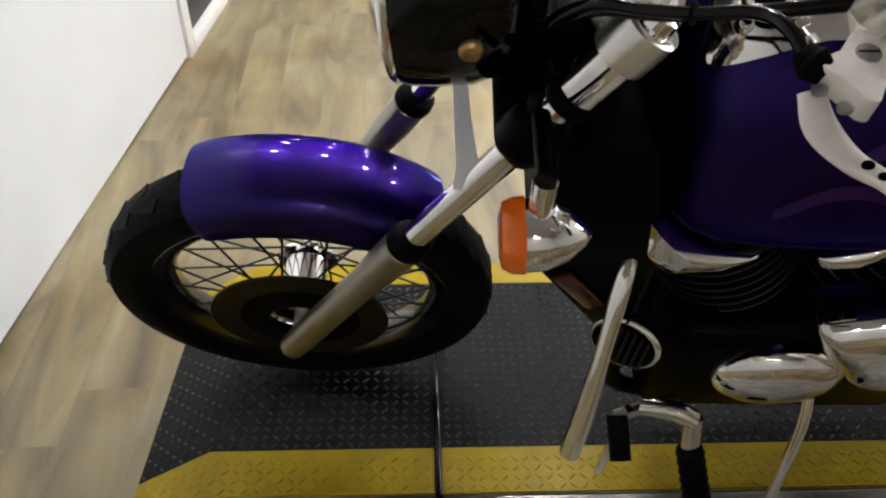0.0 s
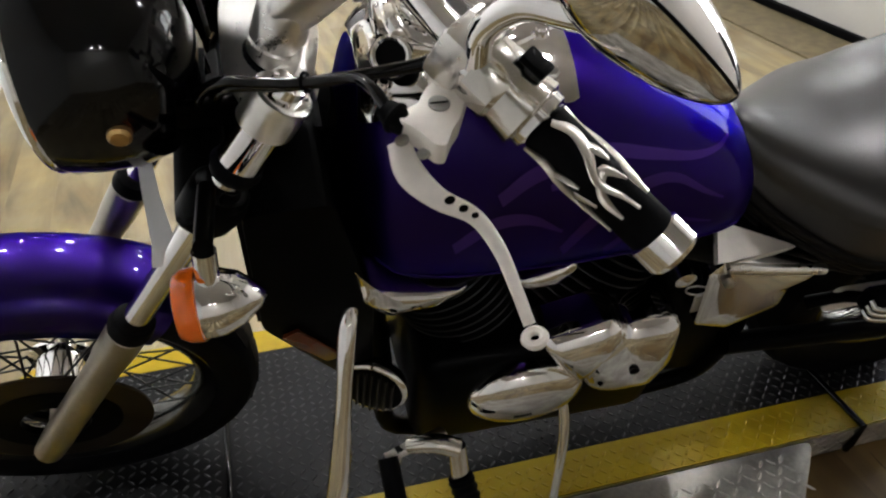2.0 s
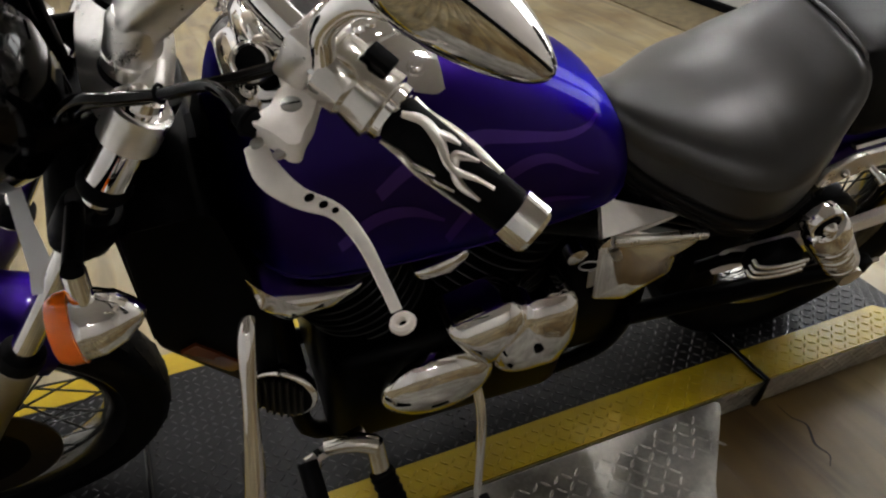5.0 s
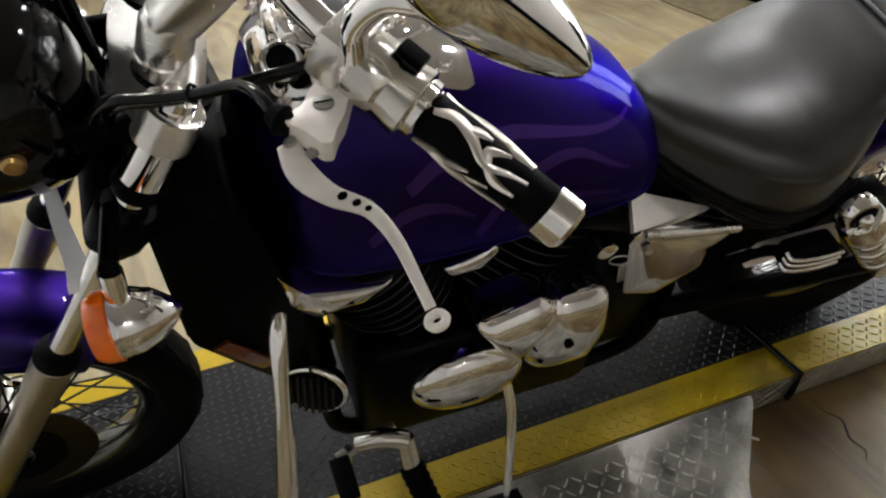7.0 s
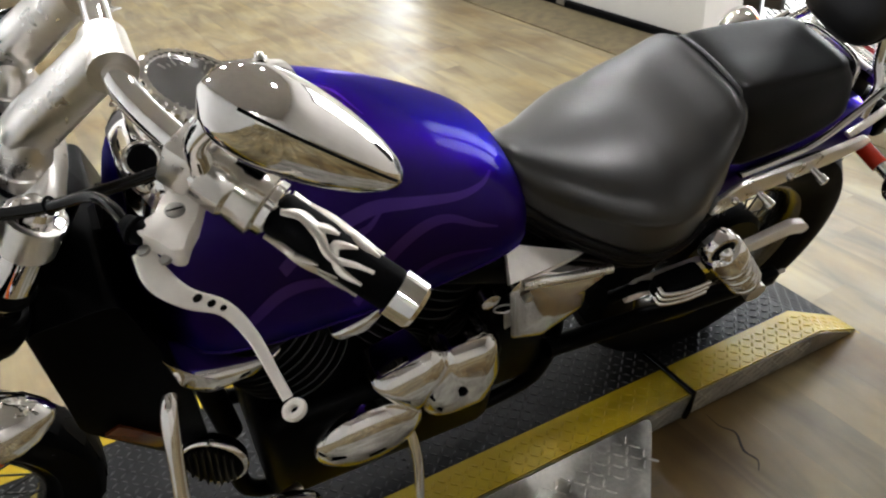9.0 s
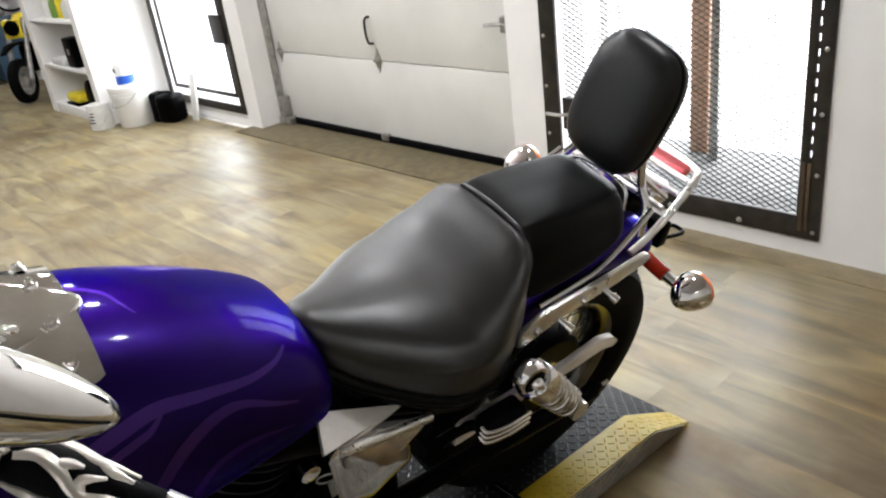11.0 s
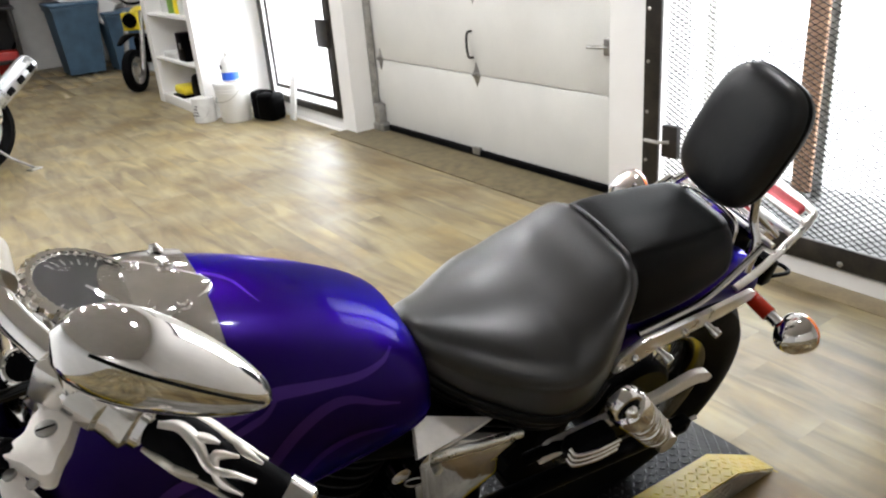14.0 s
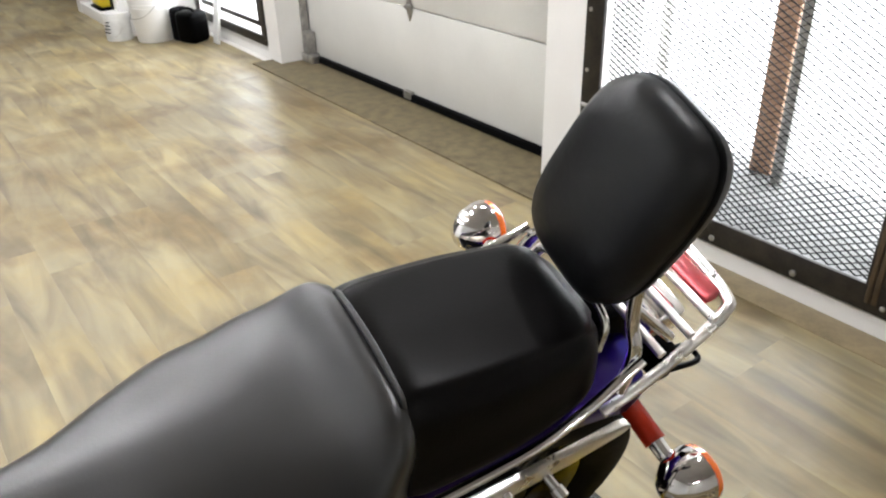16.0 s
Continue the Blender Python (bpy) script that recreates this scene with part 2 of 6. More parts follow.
def smooth_path(pts, per=6):
    """Points on a smooth curve (Catmull-Rom) through pts; a point may carry more values than three."""
    p = [np.array(q, float) for q in pts]
    p = [2 * p[0] - p[1]] + p + [2 * p[-1] - p[-2]]
    out = []
    for i in range(1, len(p) - 2):
        for k in range(per):
            t = k / per
            out.append(0.5 * (2 * p[i] + (p[i + 1] - p[i - 1]) * t + (2 * p[i - 1] - 5 * p[i] + 4 * p[i + 1] - p[i + 2]) * t * t
                              + (3 * p[i] - p[i - 1] - 3 * p[i + 1] + p[i + 2]) * t ** 3))
    out.append(p[-2])
    return out


def tube(pts, r, n=14, bm=None, smooth=0, flat=1.0, up=(0, 0, 1), closed=False):
    """A rod along pts; r one radius or one for each point; flat squeezes it across up."""
    radii = r if isinstance(r, (list, tuple)) else [r] * len(pts)
    if smooth:
        full = smooth_path([(*p, q) for p, q in zip(pts, radii)], smooth)
        pts, radii = [Vector(f[:3]) for f in full], [float(f[3]) for f in full]
    pts = [Vector(p) for p in pts]
    own = bmesh.new()
    rings = []
    u = None
    for i, p in enumerate(pts):
        a = pts[i - 1] if i or closed else pts[0]
        b = pts[(i + 1) % len(pts)] if i + 1 < len(pts) or closed else pts[-1]
        d = (b - a).normalized()
        if u is None:
            u = Vector(up).cross(d)
            if u.length < 1e-3:
                u = Vector((1, 0, 0)).cross(d)
        u = (u - d * u.dot(d)).normalized()
        w = d.cross(u)
        rings.append([p + (u * math.cos(t) + w * math.sin(t) * flat) * radii[i] for t in [2 * math.pi * k / n for k in range(n)]])
    ring_faces(own, rings, closed)
    return merge(bm, own)


def lathe(profile, origin=(0, 0, 0), axis=(0, 0, 1), n=28, bm=None, squash=1.0, closed=False):
    """profile: (distance along the axis, radius) pairs."""
    own = bmesh.new()
    q = Vector(axis).normalized().to_track_quat("Z", "Y").to_matrix()
    rings = [[Vector(origin) + q @ Vector((r * math.cos(t), r * squash * math.sin(t), h)) for t in [2 * math.pi * k / n for k in range(n)]]
             for h, r in profile]
    ring_faces(own, rings, closed)
    return merge(bm, own)


def torus(origin, axis, R, r, n=48, k=12, bm=None, flat=1.0):
    prof = [(r * flat * math.sin(t), R + r * math.cos(t)) for t in [2 * math.pi * i / k for i in range(k)]]
    return lathe(prof, origin, axis, n, bm, closed=True)


def plate(outline, thick, m=None, bevel=0.0, bm=None):
    """A flat piece: an outline in x, z, made thick along y (to both sides of 0)."""
    own = bmesh.new()
    f = own.faces.new([own.verts.new((x, -thick / 2, z)) for x, z in outline])
    g = bmesh.ops.extrude_face_region(own, geom=[f])
    bmesh.ops.translate(own, vec=(0, thick, 0), verts=[v for v in g["geom"] if isinstance(v, bmesh.types.BMVert)])
    if bevel:
        bmesh.ops.recalc_face_normals(own, faces=own.faces)
        bmesh.ops.bevel(own, geom=list(own.edges), offset=bevel, segments=2, profile=0.5, affect="EDGES", clamp_overlap=True)
    if m:
        bmesh.ops.transform(own, matrix=m, verts=own.verts)
    return merge(bm, own)


def round_outline(pts, r, seg=4):
    """An outline with its corners rounded."""
    out = []
    k = len(pts)
    for i in range(k):
        a, b, c = (Vector((*pts[j % k], 0)) for j in (i - 1, i, i + 1))
        ra = min(r, (a - b).length / 2.2, (c - b).length / 2.2)
        p, q = b + (a - b).normalized() * ra, b + (c - b).normalized() * ra
        for s in range(seg + 1):
            t = s / seg
            v = p * (1 - t) ** 2 + b * 2 * t * (1 - t) + q * t * t
            out.append((v.x, v.y))
    return out


def super_ring(x, cy, half, z0, z1, n=28, power=2.6, lean=0.0, waist=0.0):
    """A rounded cross-section across the bike at x, between z0 and z1; waist draws the lower half in."""
    out, cz, hz = [], (z0 + z1) / 2, (z1 - z0) / 2
    for k in range(n):
        t = 2 * math.pi * k / n
        c, s = math.cos(t), math.sin(t)
        y = half * math.copysign(abs(c) ** (2 / power), c)
        z = hz * math.copysign(abs(s) ** (2 / power), s)
        if z < 0:
            y *= 1 - waist * (-z / hz)
        out.append(Vector((x + lean * z, cy + y, cz + z)))
    return out


def pillow(outline, back, rim, crown, n=7):
    """A cast cover for the left side: a flat rim and a face that swells outwards towards its middle."""
    k = len(outline)
    mx, mz = sum(p[0] for p in outline) / k, sum(p[1] for p in outline) / k
    rings = [[Vector((x, back, z)) for x, z in outline], [Vector((x, rim, z)) for x, z in outline]]
    for i in range(1, n + 1):
        t = i / n * math.pi / 2
        g = max(0.02, math.cos(t))
        rings.append([Vector((mx + (x - mx) * g, rim - crown * math.sin(t), mz + (z - mz) * g)) for x, z in outline])
    return ring_faces(bmesh.new(), rings)

# ---- the room ----
def placed(ob, m):
    ob.matrix_world = m
    return ob


def wall(name, bm, mat, m=None, label="", smooth=30):
    ob = part(name, bm, mat, smooth=smooth)
    if m:
        ob.matrix_world = m
    return tagged(ob, label, "", "", "structure")


CEIL = 2.75
floor = wall("floor", box(-4.5, 3.42, -4.5, 13.0, -0.12, -0.004), SIDEWALK, None, "worn grey-brown oak-look vinyl plank floor")
ceiling = wall("ceiling", box(-4.5, 3.9, -4.5, 13.0, CEIL, CEIL + 0.1), CEILING, None, "off-white painted ceiling")
# street wall, with a caged opening, a sectional door in a recess and a second caged opening
W_Y = [(-4.6, 0.045, 0, 2.9), (0.045, 1.29, 0, 0.075), (0.045, 1.29, 2.1, 2.9), (1.29, 1.50, 0, 2.9), (1.50, 3.95, 2.3, 2.9),
       (3.95, 4.13, 0, 2.9), (4.13, 5.38, 0, 0.09), (4.13, 5.38, 1.27, 2.9), (5.38, 6.0, 0, 2.9)]
bm = bmesh.new()
for y0, y1, z0, z1 in W_Y:
    box(0, 0.30, y0, y1, z0, z1, bm=bm)
wall("wall_east", bm, WHITE, ROOM, "white painted street wall with deep openings")
for a in ((-0.57, 0.0, 5.43, 5.53, 0, 2.9), (-0.57, 0.0, 6.62, 6.74, 0, 2.9), (-0.57, 0.0, 5.53, 6.62, 1.22, 2.9), (-0.20, 0.0, 5.53, 6.62, 0, 1.22)):
    wall("wall_nook", box(*a), WHITE, ROOM, "white boxed-out wall round a shelf niche")
wall("wall_beyond", box(0.3, 0.5, 6.0, 13.2, 0, 2.9), WHITE, ROOM, "white painted wall")
# the near side room divider
wall("wall_west", box(-0.93, -0.80, -4.5, 1.74, 0.012, 2.75), PANEL, None, "smooth white wall panel")
wall("trim", box(-0.945, -0.785, 1.70, 1.775, 0.0, 2.75, 0.004), WHITE, None, "white edge trim of the wall panel")
wall("wall_dark", box(-0.95, -0.82, 1.775, 4.2, 0, 2.75), DARKWALL, None, "dark painted wall")
wall("baseboard", box(-0.82, -0.785, 1.78, 4.2, 0, 0.05, 0.004), WHITE, None, "white baseboard")
# unseen walls, added to close the room and toned for the chrome's reflections
wall("wall_south", box(-4.5, 6.0, -4.6, -4.4, 0, 2.75), WHITE, None, "white painted wall")
wall("wall_back", box(-4.6, -4.4, -4.5, 13.0, 0, 2.75), BACKROOM, None, "dull brown painted wall")
# near-black colour stands in for the dim light at the far end
wall("wall_north", box(-4.5, 4.0, 12.4, 12.6, 0, 2.75), DARKWALL, None, "far wall, its dimness put in as near-black colour")
wall("ground", box(3.43, 30, -20, 30, -0.14, -0.02), SIDEWALK, None, "pale sunlit pavement outside")
# added glowing sheet: whitens the openings and lights the room through them
wall("backdrop", box(9.0, 9.1, -25, 30, -0.1, 9), OUTSIDE, None, "glowing sheet added outside for the overexposed street and its daylight")


def sectional_door():
    door = thing("garage_door", ROOM, "closed white sectional garage door with steel hinges", "garage door", kind="structure")
    for i in range(5):
        z0 = 0.03 + i * 0.485
        part("panel", box(0.215, 0.255, 1.50, 3.95, z0, z0 + 0.480, 0.004), DOOR, door)
    part("bottom_seal", box(0.19, 0.26, 1.52, 3.93, 0.010, 0.050, 0.006), RUBBER, door, "black rubber bottom seal")
    for y in (1.66, 2.76, 3.86):
        for z in (0.515, 1.0, 1.485):
            bm = plate([(-0.035, 0), (0, 0.075), (0.035, 0), (0, -0.075)], 0.004, pose(0.212, y, z, 0, 0, 90), 0.001)
            lathe([(-0.03, 0.006), (0.03, 0.006)], (0.200, y, z), (0, 1, 0), 10, bm)
            box(0.196, 0.214, y - 0.022, y + 0.022, z - 0.012, z + 0.012, 0.003, bm=bm)
            part("hinge", bm, STEEL, door, "galvanised steel hinge")
    bm = tube([(0.212, 2.79, 0.77), (0.18, 2.79, 0.76), (0.172, 2.79, 0.69), (0.18, 2.785, 0.625), (0.212, 2.785, 0.615)], 0.008, 10, smooth=4)
    part("handle", bm, FRAME, door, "black pull handle")
    for y in (1.62, 2.78, 3.86):
        part("bottom_bracket", box(0.185, 0.214, y - 0.035, y + 0.035, 0.02, 0.065, 0.004), STEEL, door)
    bm = box(0.17, 0.213, 1.62, 1.70, 0.72, 0.80, 0.006)
    tube([(0.18, 1.66, 0.76), (0.165, 1.80, 0.755)], 0.010, 8, bm)
    part("slide_lock", bm, STEEL, door)
    for y in (1.505, 3.925):
        part("track", box(0.16, 0.205, y, y + 0.022, 0.03, 2.3, 0.003), STEEL, door, "galvanised vertical track")
    bm = box(0.14, 0.20, 3.80, 3.94, 0.0, 0.06, 0.006)
    box(0.15, 0.21, 3.86, 3.93, 0.06, 0.20, 0.006, bm=bm)
    part("floor_bracket", bm, STEEL, door)
    part("edge_plate", box(0.205, 0.213, 1.505, 1.57, 0.03, 0.27, 0.002), STEEL, door)
    return door


sectional_door()
wall("door_header", box(0.27, 0.32, 1.40, 4.05, 0.0, 2.75), WHITE, ROOM, "white lining behind the garage door")
mat = tagged(placed(part("floor_mat", box(-0.14, 0.205, 1.40, 4.10, -0.003, 0.009, 0.003), MAT), ROOM),
             "brown coir runner mat in front of the garage door", "mat")


def caged_opening(name, y0, y1, z0, z1, mesh_step, label, bolts=True, deep=0.0, ledge=True):
    """A steel frame bolted to the wall, with expanded mesh and the reveal behind it."""
    cage = thing(name, ROOM, label, "window", kind="structure")
    w = 0.085 if bolts else 0.06
    for a in ((y0, y1, z0, z0 + w), (y0, y1, z1 - w, z1), (y0, y0 + w, z0 + w, z1 - w), (y1 - w, y1, z0 + w, z1 - w)):
        if bolts and a[0] == y0 and a[1] < y1:
            # the perforated upright lets slots of daylight through
            for b in ((y0, y0 + 0.046), (y0 + 0.054, y0 + w)):
                part("window_frame", box(-0.012, 0.004, *b, *a[2:], 0.002), FRAME, cage)
            for k in range(int((a[3] - a[2]) / 0.05)):
                part("frame_bridge", box(-0.010, 0.003, y0 + 0.046, y0 + 0.054, a[2] + k * 0.05, a[2] + k * 0.05 + 0.024), FRAME, cage)
            continue
        part("window_frame", box(-0.012, 0.004, *a, 0.002), FRAME, cage)
    if bolts:
        n = int((z1 - z0) / 0.21)
        for i in range(n + 1):
            z = z0 + 0.03 + i * (z1 - z0 - 0.06) / n
            for y in (y0 + 0.022, y1 - 0.022):
                part("bolt", lathe([(0, 0.008), (0.003, 0.008), (0.006, 0.004)], (-0.012, y, z), (-1, 0, 0), 12), STEEL, cage)
        for y in (y0 + 0.3, y0 + 0.6, y0 + 0.9):
            part("bolt", lathe([(0, 0.011), (0.004, 0.011), (0.007, 0.006)], (-0.012, y, z0 + 0.022), (-1, 0, 0), 12), STEEL, cage)
    if mesh_step:
        bm = bmesh.new()
        a0, a1, b0, b1 = y0 + w, y1 - w, z0 + w, z1 - w
        dy, dz, r = mesh_step, mesh_step * 0.26, 0.0012
        rows, cols = int((b1 - b0) / dz), int((a1 - a0) / dy)
        verts, faces = [], []
        for i in range(rows):
            for j in range(cols * 2):
                y, z = a0 + j * dy / 2, b0 + i * dz
                up = (i + j) % 2 == 0
                p, q = (y, z + (0 if up else dz)), (y + dy / 2, z + (dz if up else 0))
                k = len(verts)
                verts += [(0.006, p[0], p[1] - r), (0.006, q[0], q[1] - r), (0.006, q[0], q[1] + r), (0.006, p[0], p[1] + r),
                          (0.012, p[0], p[1] - r), (0.012, q[0], q[1] - r), (0.012, q[0], q[1] + r), (0.012, p[0], p[1] + r)]
                faces += [(k, k + 1, k + 2, k + 3), (k + 7, k + 6, k + 5, k + 4), (k + 3, k + 2, k + 6, k + 7), (k, k + 4, k + 5, k + 1)]
        me = bpy.data.meshes.new("mesh_screen")
        me.from_pydata(verts, [], faces)
        me.materials.append(MESH)
        ob = new("mesh_screen", me)
        ob.parent = cage
        tagged(ob, "dark expanded-steel mesh", kind="stuff")
    return cage


win = caged_opening("window_1", 0.045, 1.29, 0.075, 2.1, 0.042, "floor-level opening behind a black steel frame with expanded mesh")
RUST = material("rusty brown steel", (0.13, 0.085, 0.040), 0.6, 0.2, vary=0.4, scale=18, fine=160, bump=0.25, second=(0.05, 0.035, 0.02))
part("rust_strip", box(-0.016, -0.011, 0.086, 0.102, 0.105, 0.365, 0.002), RUST, win, "rusty brown filler strip")
part("rust_strip", box(-0.018, -0.011, 0.105, 0.121, 0.105, 0.365, 0.002), RUST, win, "rusty brown filler strip")
lock = box(-0.03, 0.0, 1.09, 1.17, 1.02, 1.19, 0.003)
part("lock_plate", lock, FRAME, win, "black lock plate with latch")
bm = tube([(-0.03, 1.13, 1.10), (-0.06, 1.17, 1.10), (-0.06, 1.24, 1.10)], 0.008, 8)
tube([(-0.05, 1.13, 1.14), (-0.05, 1.13, 1.06)], 0.005, 8, bm)
part("latch", bm, STEEL, win, "steel latch")
bm = box(-0.03, 0.0, 1.09, 1.17, 0.36, 0.50, 0.003)
part("lock_plate", bm, FRAME, win)
part("latch", tube([(-0.03, 1.13, 0.43), (-0.06, 1.17, 0.43), (-0.06, 1.24, 0.43)], 0.008, 8), STEEL, win, "steel latch")
post = tagged(placed(part("wooden_post", box(0.50, 0.58, 0.775, 0.865, 0.14, 2.6, 0.006), WOODPOST), ROOM), "reddish weathered wooden post standing outside", "post")
for y in (0.70, 1.28):
    bm = box(0.45, 0.47, y, y + 0.040, 0.14, 2.5, 0.003)
    wall("window_mullion", bm, STEEL, ROOM, "dark upright behind the mesh")
wall("window_sill", box(0.0, 0.62, 0.045, 1.29, 0.06, 0.14, 0.004), LEDGE, ROOM, "grey concrete sill")
win2 = caged_opening("window_2", 4.13, 5.38, 0.09, 1.27, 0, "bright caged opening with a double black steel frame", bolts=False)
for a in ((4.23, 5.28, 0.20, 0.23), (4.23, 5.28, 1.13, 1.16), (4.23, 4.26, 0.23, 1.13), (5.25, 5.28, 0.23, 1.13)):
    part("inner_frame", box(0.006, 0.02, *a, 0.002), FRAME, win2)
part("lock_plate", box(-0.03, -0.014, 4.16, 4.34, 0.60, 0.80, 0.003), FRAME, win2, "dark lock plate")
wall("window_post", box(0.35, 0.45, 4.60, 4.70, 0, 2.2, 0.004), WHITE, ROOM, "white upright outside")
wall("window_sill", box(0.0, 0.6, 4.13, 5.38, 0.05, 0.12, 0.004), SIDEWALK, ROOM, "pale concrete sill")

crack = part("floor_crack", tube([(1.470, -0.225, 0.0005), (1.471, -0.269, 0.0005), (1.487, -0.301, 0.0005), (1.465, -0.349, 0.0005), (1.471, -0.383, 0.0005), (1.452, -0.406, 0.0005)], [0.0005, 0.0015, 0.0025, 0.003, 0.002, 0.001], 8, smooth=4, flat=0.2), CRACK)
tagged(crack, "dark split where the vinyl floor has lifted", "", "", "structure")

wall("trim", box(-0.12, -0.001, -3.0, 1.39, -0.002, 0.004, 0.001), STRIP, ROOM, "worn brown strip along the foot of the street wall")

# ---- ceiling lamps: a reflected grid, then added fill lamps ----
def ceiling_lamp(x, y, watts=9.5):
    lamp = thing("ceiling_lamp", pose(x, y, CEIL), "small recessed round ceiling lamp, lit; some of them added fill", "ceiling lamp", "ceiling lamps")
    part("trim_ring", torus((0, 0, -0.004), (0, 0, 1), 0.072, 0.010, 28, 8), WHITE, lamp)
    part("bulb", lathe([(-0.004, 0.062), (-0.001, 0.04)], n=24), LAMP, lamp, "glowing lamp face")
    li = new("light", bpy.data.lights.new("ceiling_lamp", "AREA"))
    li.data.shape, li.data.size, li.data.energy, li.data.color = "DISK", 0.12, watts, (1.0, 0.955, 0.925)
    li.location = (x, y, CEIL - 0.02)


for x in (-0.45, 0.4, 1.25, 2.1):
    for y in (1.0, 2.3, 3.8, 5.6):
        ceiling_lamp(x, y)
# added unseen lamps that wash the south wall so the chrome reflects white
for x in (0.4, 1.0):
    ceiling_lamp(x, -3.95, 5.0)
# added lamps: the first sets the seat's sheen, the others brighten the far end
for x, y in ((2.25, -0.35), (0.6, 7.6), (1.8, 7.2), (1.0, 9.4)):
    ceiling_lamp(x, y)

# ---- the lift ----
lift = thing("motorcycle_lift", LIFT, "low dark checker-plate lift with worn yellow edges and end ramps", "lift")
X0, X1, X2, X3 = -0.385, -0.235, 1.80, 1.985
Y0, Y1, Y2, Y3 = -0.280, -0.186, 0.270, 0.345


FOOT = -0.250                         # the skirt leans in under the yellow edge


def lean(z, out=0.0):
    return FOOT + (Y0 - FOOT) * z / TOP - out


def deck(y0, y1, z=0.0, low=0.0):
    own = bmesh.new()
    prof = [(X0, 0.006 + z), (X1, TOP + z), (X2, TOP + z), (X3, 0.006 + z), (X3, low), (X0, low)]
    ring_faces(own, [[Vector((x, lean(max(zz, 0.0)) if y0 == Y0 else y0, max(zz, 0.0))) for x, zz in prof], [Vector((x, y1, max(zz, 0.0))) for x, zz in prof]])
    return own


part("deck", deck(Y1, Y2), PLATE, lift, "dark checker-plate deck")
part("edge_strip", deck(Y0, Y1, 0.001), YELLOW, lift, "worn yellow painted edge")
part("edge_strip", deck(Y2, Y3, 0.001), YELLOW, lift, "worn yellow painted edge")
bm = bmesh.new()
prof = [(X0 + 0.004, 0.003), (X1, TOP - 0.004), (X2, TOP - 0.004), (X3 - 0.004, 0.003)]
ring_faces(bm, [[Vector((x, lean(z, 0.004), z)) for x, z in prof], [Vector((x, lean(z, -0.01), z)) for x, z in prof]])
part("skirt", bm, PLATE_LIGHT, lift, "scuffed bare checker-plate skirt")


def lug(verts, faces, m, size=1.0):
    k = len(verts)
    for x, y, z in ((-0.0145, 0, 0), (-0.006, -0.0042, 0), (0.006, -0.0042, 0), (0.0145, 0, 0), (0.006, 0.0042, 0), (-0.006, 0.0042, 0),
                    (-0.008, 0, 0.0026), (0.008, 0, 0.0026)):
        verts.append(m @ (Vector((x, y, z)) * size))
    for f in ((0, 1, 6), (1, 2, 7, 6), (2, 3, 7), (3, 4, 7), (4, 5, 6, 7), (5, 0, 6)):
        faces.append([k + i for i in f])


def checker(name, x0, x1, y0, y1, frame_of, mat, parent, label, step=0.0195, size=0.62):
    verts, faces = [], []
    for i in range(int((x1 - x0) / step)):
        for j in range(int((y1 - y0) / step)):
            x, y = x0 + (i + 0.5) * step, y0 + (j + 0.5) * step
            lug(verts, faces, frame_of(x, y) @ pose(0, 0, 0, 0, 0, 45 if (i + j) % 2 else -45), size)
    me = bpy.data.meshes.new(name)
    me.from_pydata(verts, [], faces)
    me.materials.append(mat)
    ob = new(name, me)
    ob.parent = parent
    return tagged(ob, label, kind="stuff")


def on_deck(x, y):
    if x < X1:
        return pose(x, y, TOP + (x - X1) * (TOP - 0.006) / (X1 - X0), 0, -math.degrees(math.atan2(TOP - 0.006, X1 - X0)))
    if x > X2:
        return pose(x, y, TOP - (x - X2) * (TOP - 0.006) / (X3 - X2), 0, math.degrees(math.atan2(TOP - 0.006, X3 - X2)))
    return pose(x, y, TOP)


checker("deck_tread", X0, X3, Y1, Y2, on_deck, LUG, lift, "raised tread lugs of the deck, worn paler than the plate")
checker("edge_tread", X0, X3, Y0, Y1, lambda x, y: pose(0, 0, 0.001) @ on_deck(x, y), YELLOW, lift, "raised tread lugs under yellow paint")
checker("skirt_tread", X1, X2, 0.004, TOP - 0.01, lambda x, y: pose(x, lean(y, 0.004), y, 106.7, 0, 0), PLATE_LIGHT, lift, "raised tread lugs of the skirt", 0.0215, 1.1)
step_plate = thing("step_plate", LIFT, "scuffed bare checker-plate side ramp leaning on the lift", "step plate")
RAMP = pose(0, Y0 - 0.007, 0.097, 9.0)
part("sheet", plate(round_outline([(0.25, -0.60), (0.95, -0.60), (1.14, -0.17), (1.285, 0.0), (0.25, 0.0)], 0.03), 0.006, RAMP @ pose(0, 0, 0, -90), 0.001), PLATE_LIGHT, step_plate)
for x in (0.35, 1.0):
    part("support", box(x, x + 0.04, -0.10, -0.06, -0.078, -0.003, 0.003, m=RAMP), SATIN, step_plate)
checker("sheet_tread", 0.27, 1.12, -0.58, -0.01, lambda x, y: RAMP @ pose(x, y, 0.003), PLATE_LIGHT, step_plate, "raised tread lugs", 0.022, 0.80)
checker("sheet_tread", 1.12, 1.25, -0.10, -0.01, lambda x, y: RAMP @ pose(x - 0.3 * y - 0.03, y, 0.003), PLATE_LIGHT, step_plate, "raised tread lugs", 0.022, 0.80)
for x in (0.172, 1.40):
    bm = tube([(x, 0.20, TOP + 0.006), (x, Y0 - 0.010, TOP + 0.006), (x, lean(0.05, 0.013), 0.05), (x, lean(0.02, 0.013), 0.02)], 0.007, 10)
    tagged(placed(part("rubber_cord", bm, BLACK), LIFT), "glossy black rubber cord lying across the lift deck", "cord", "cords across the lift")

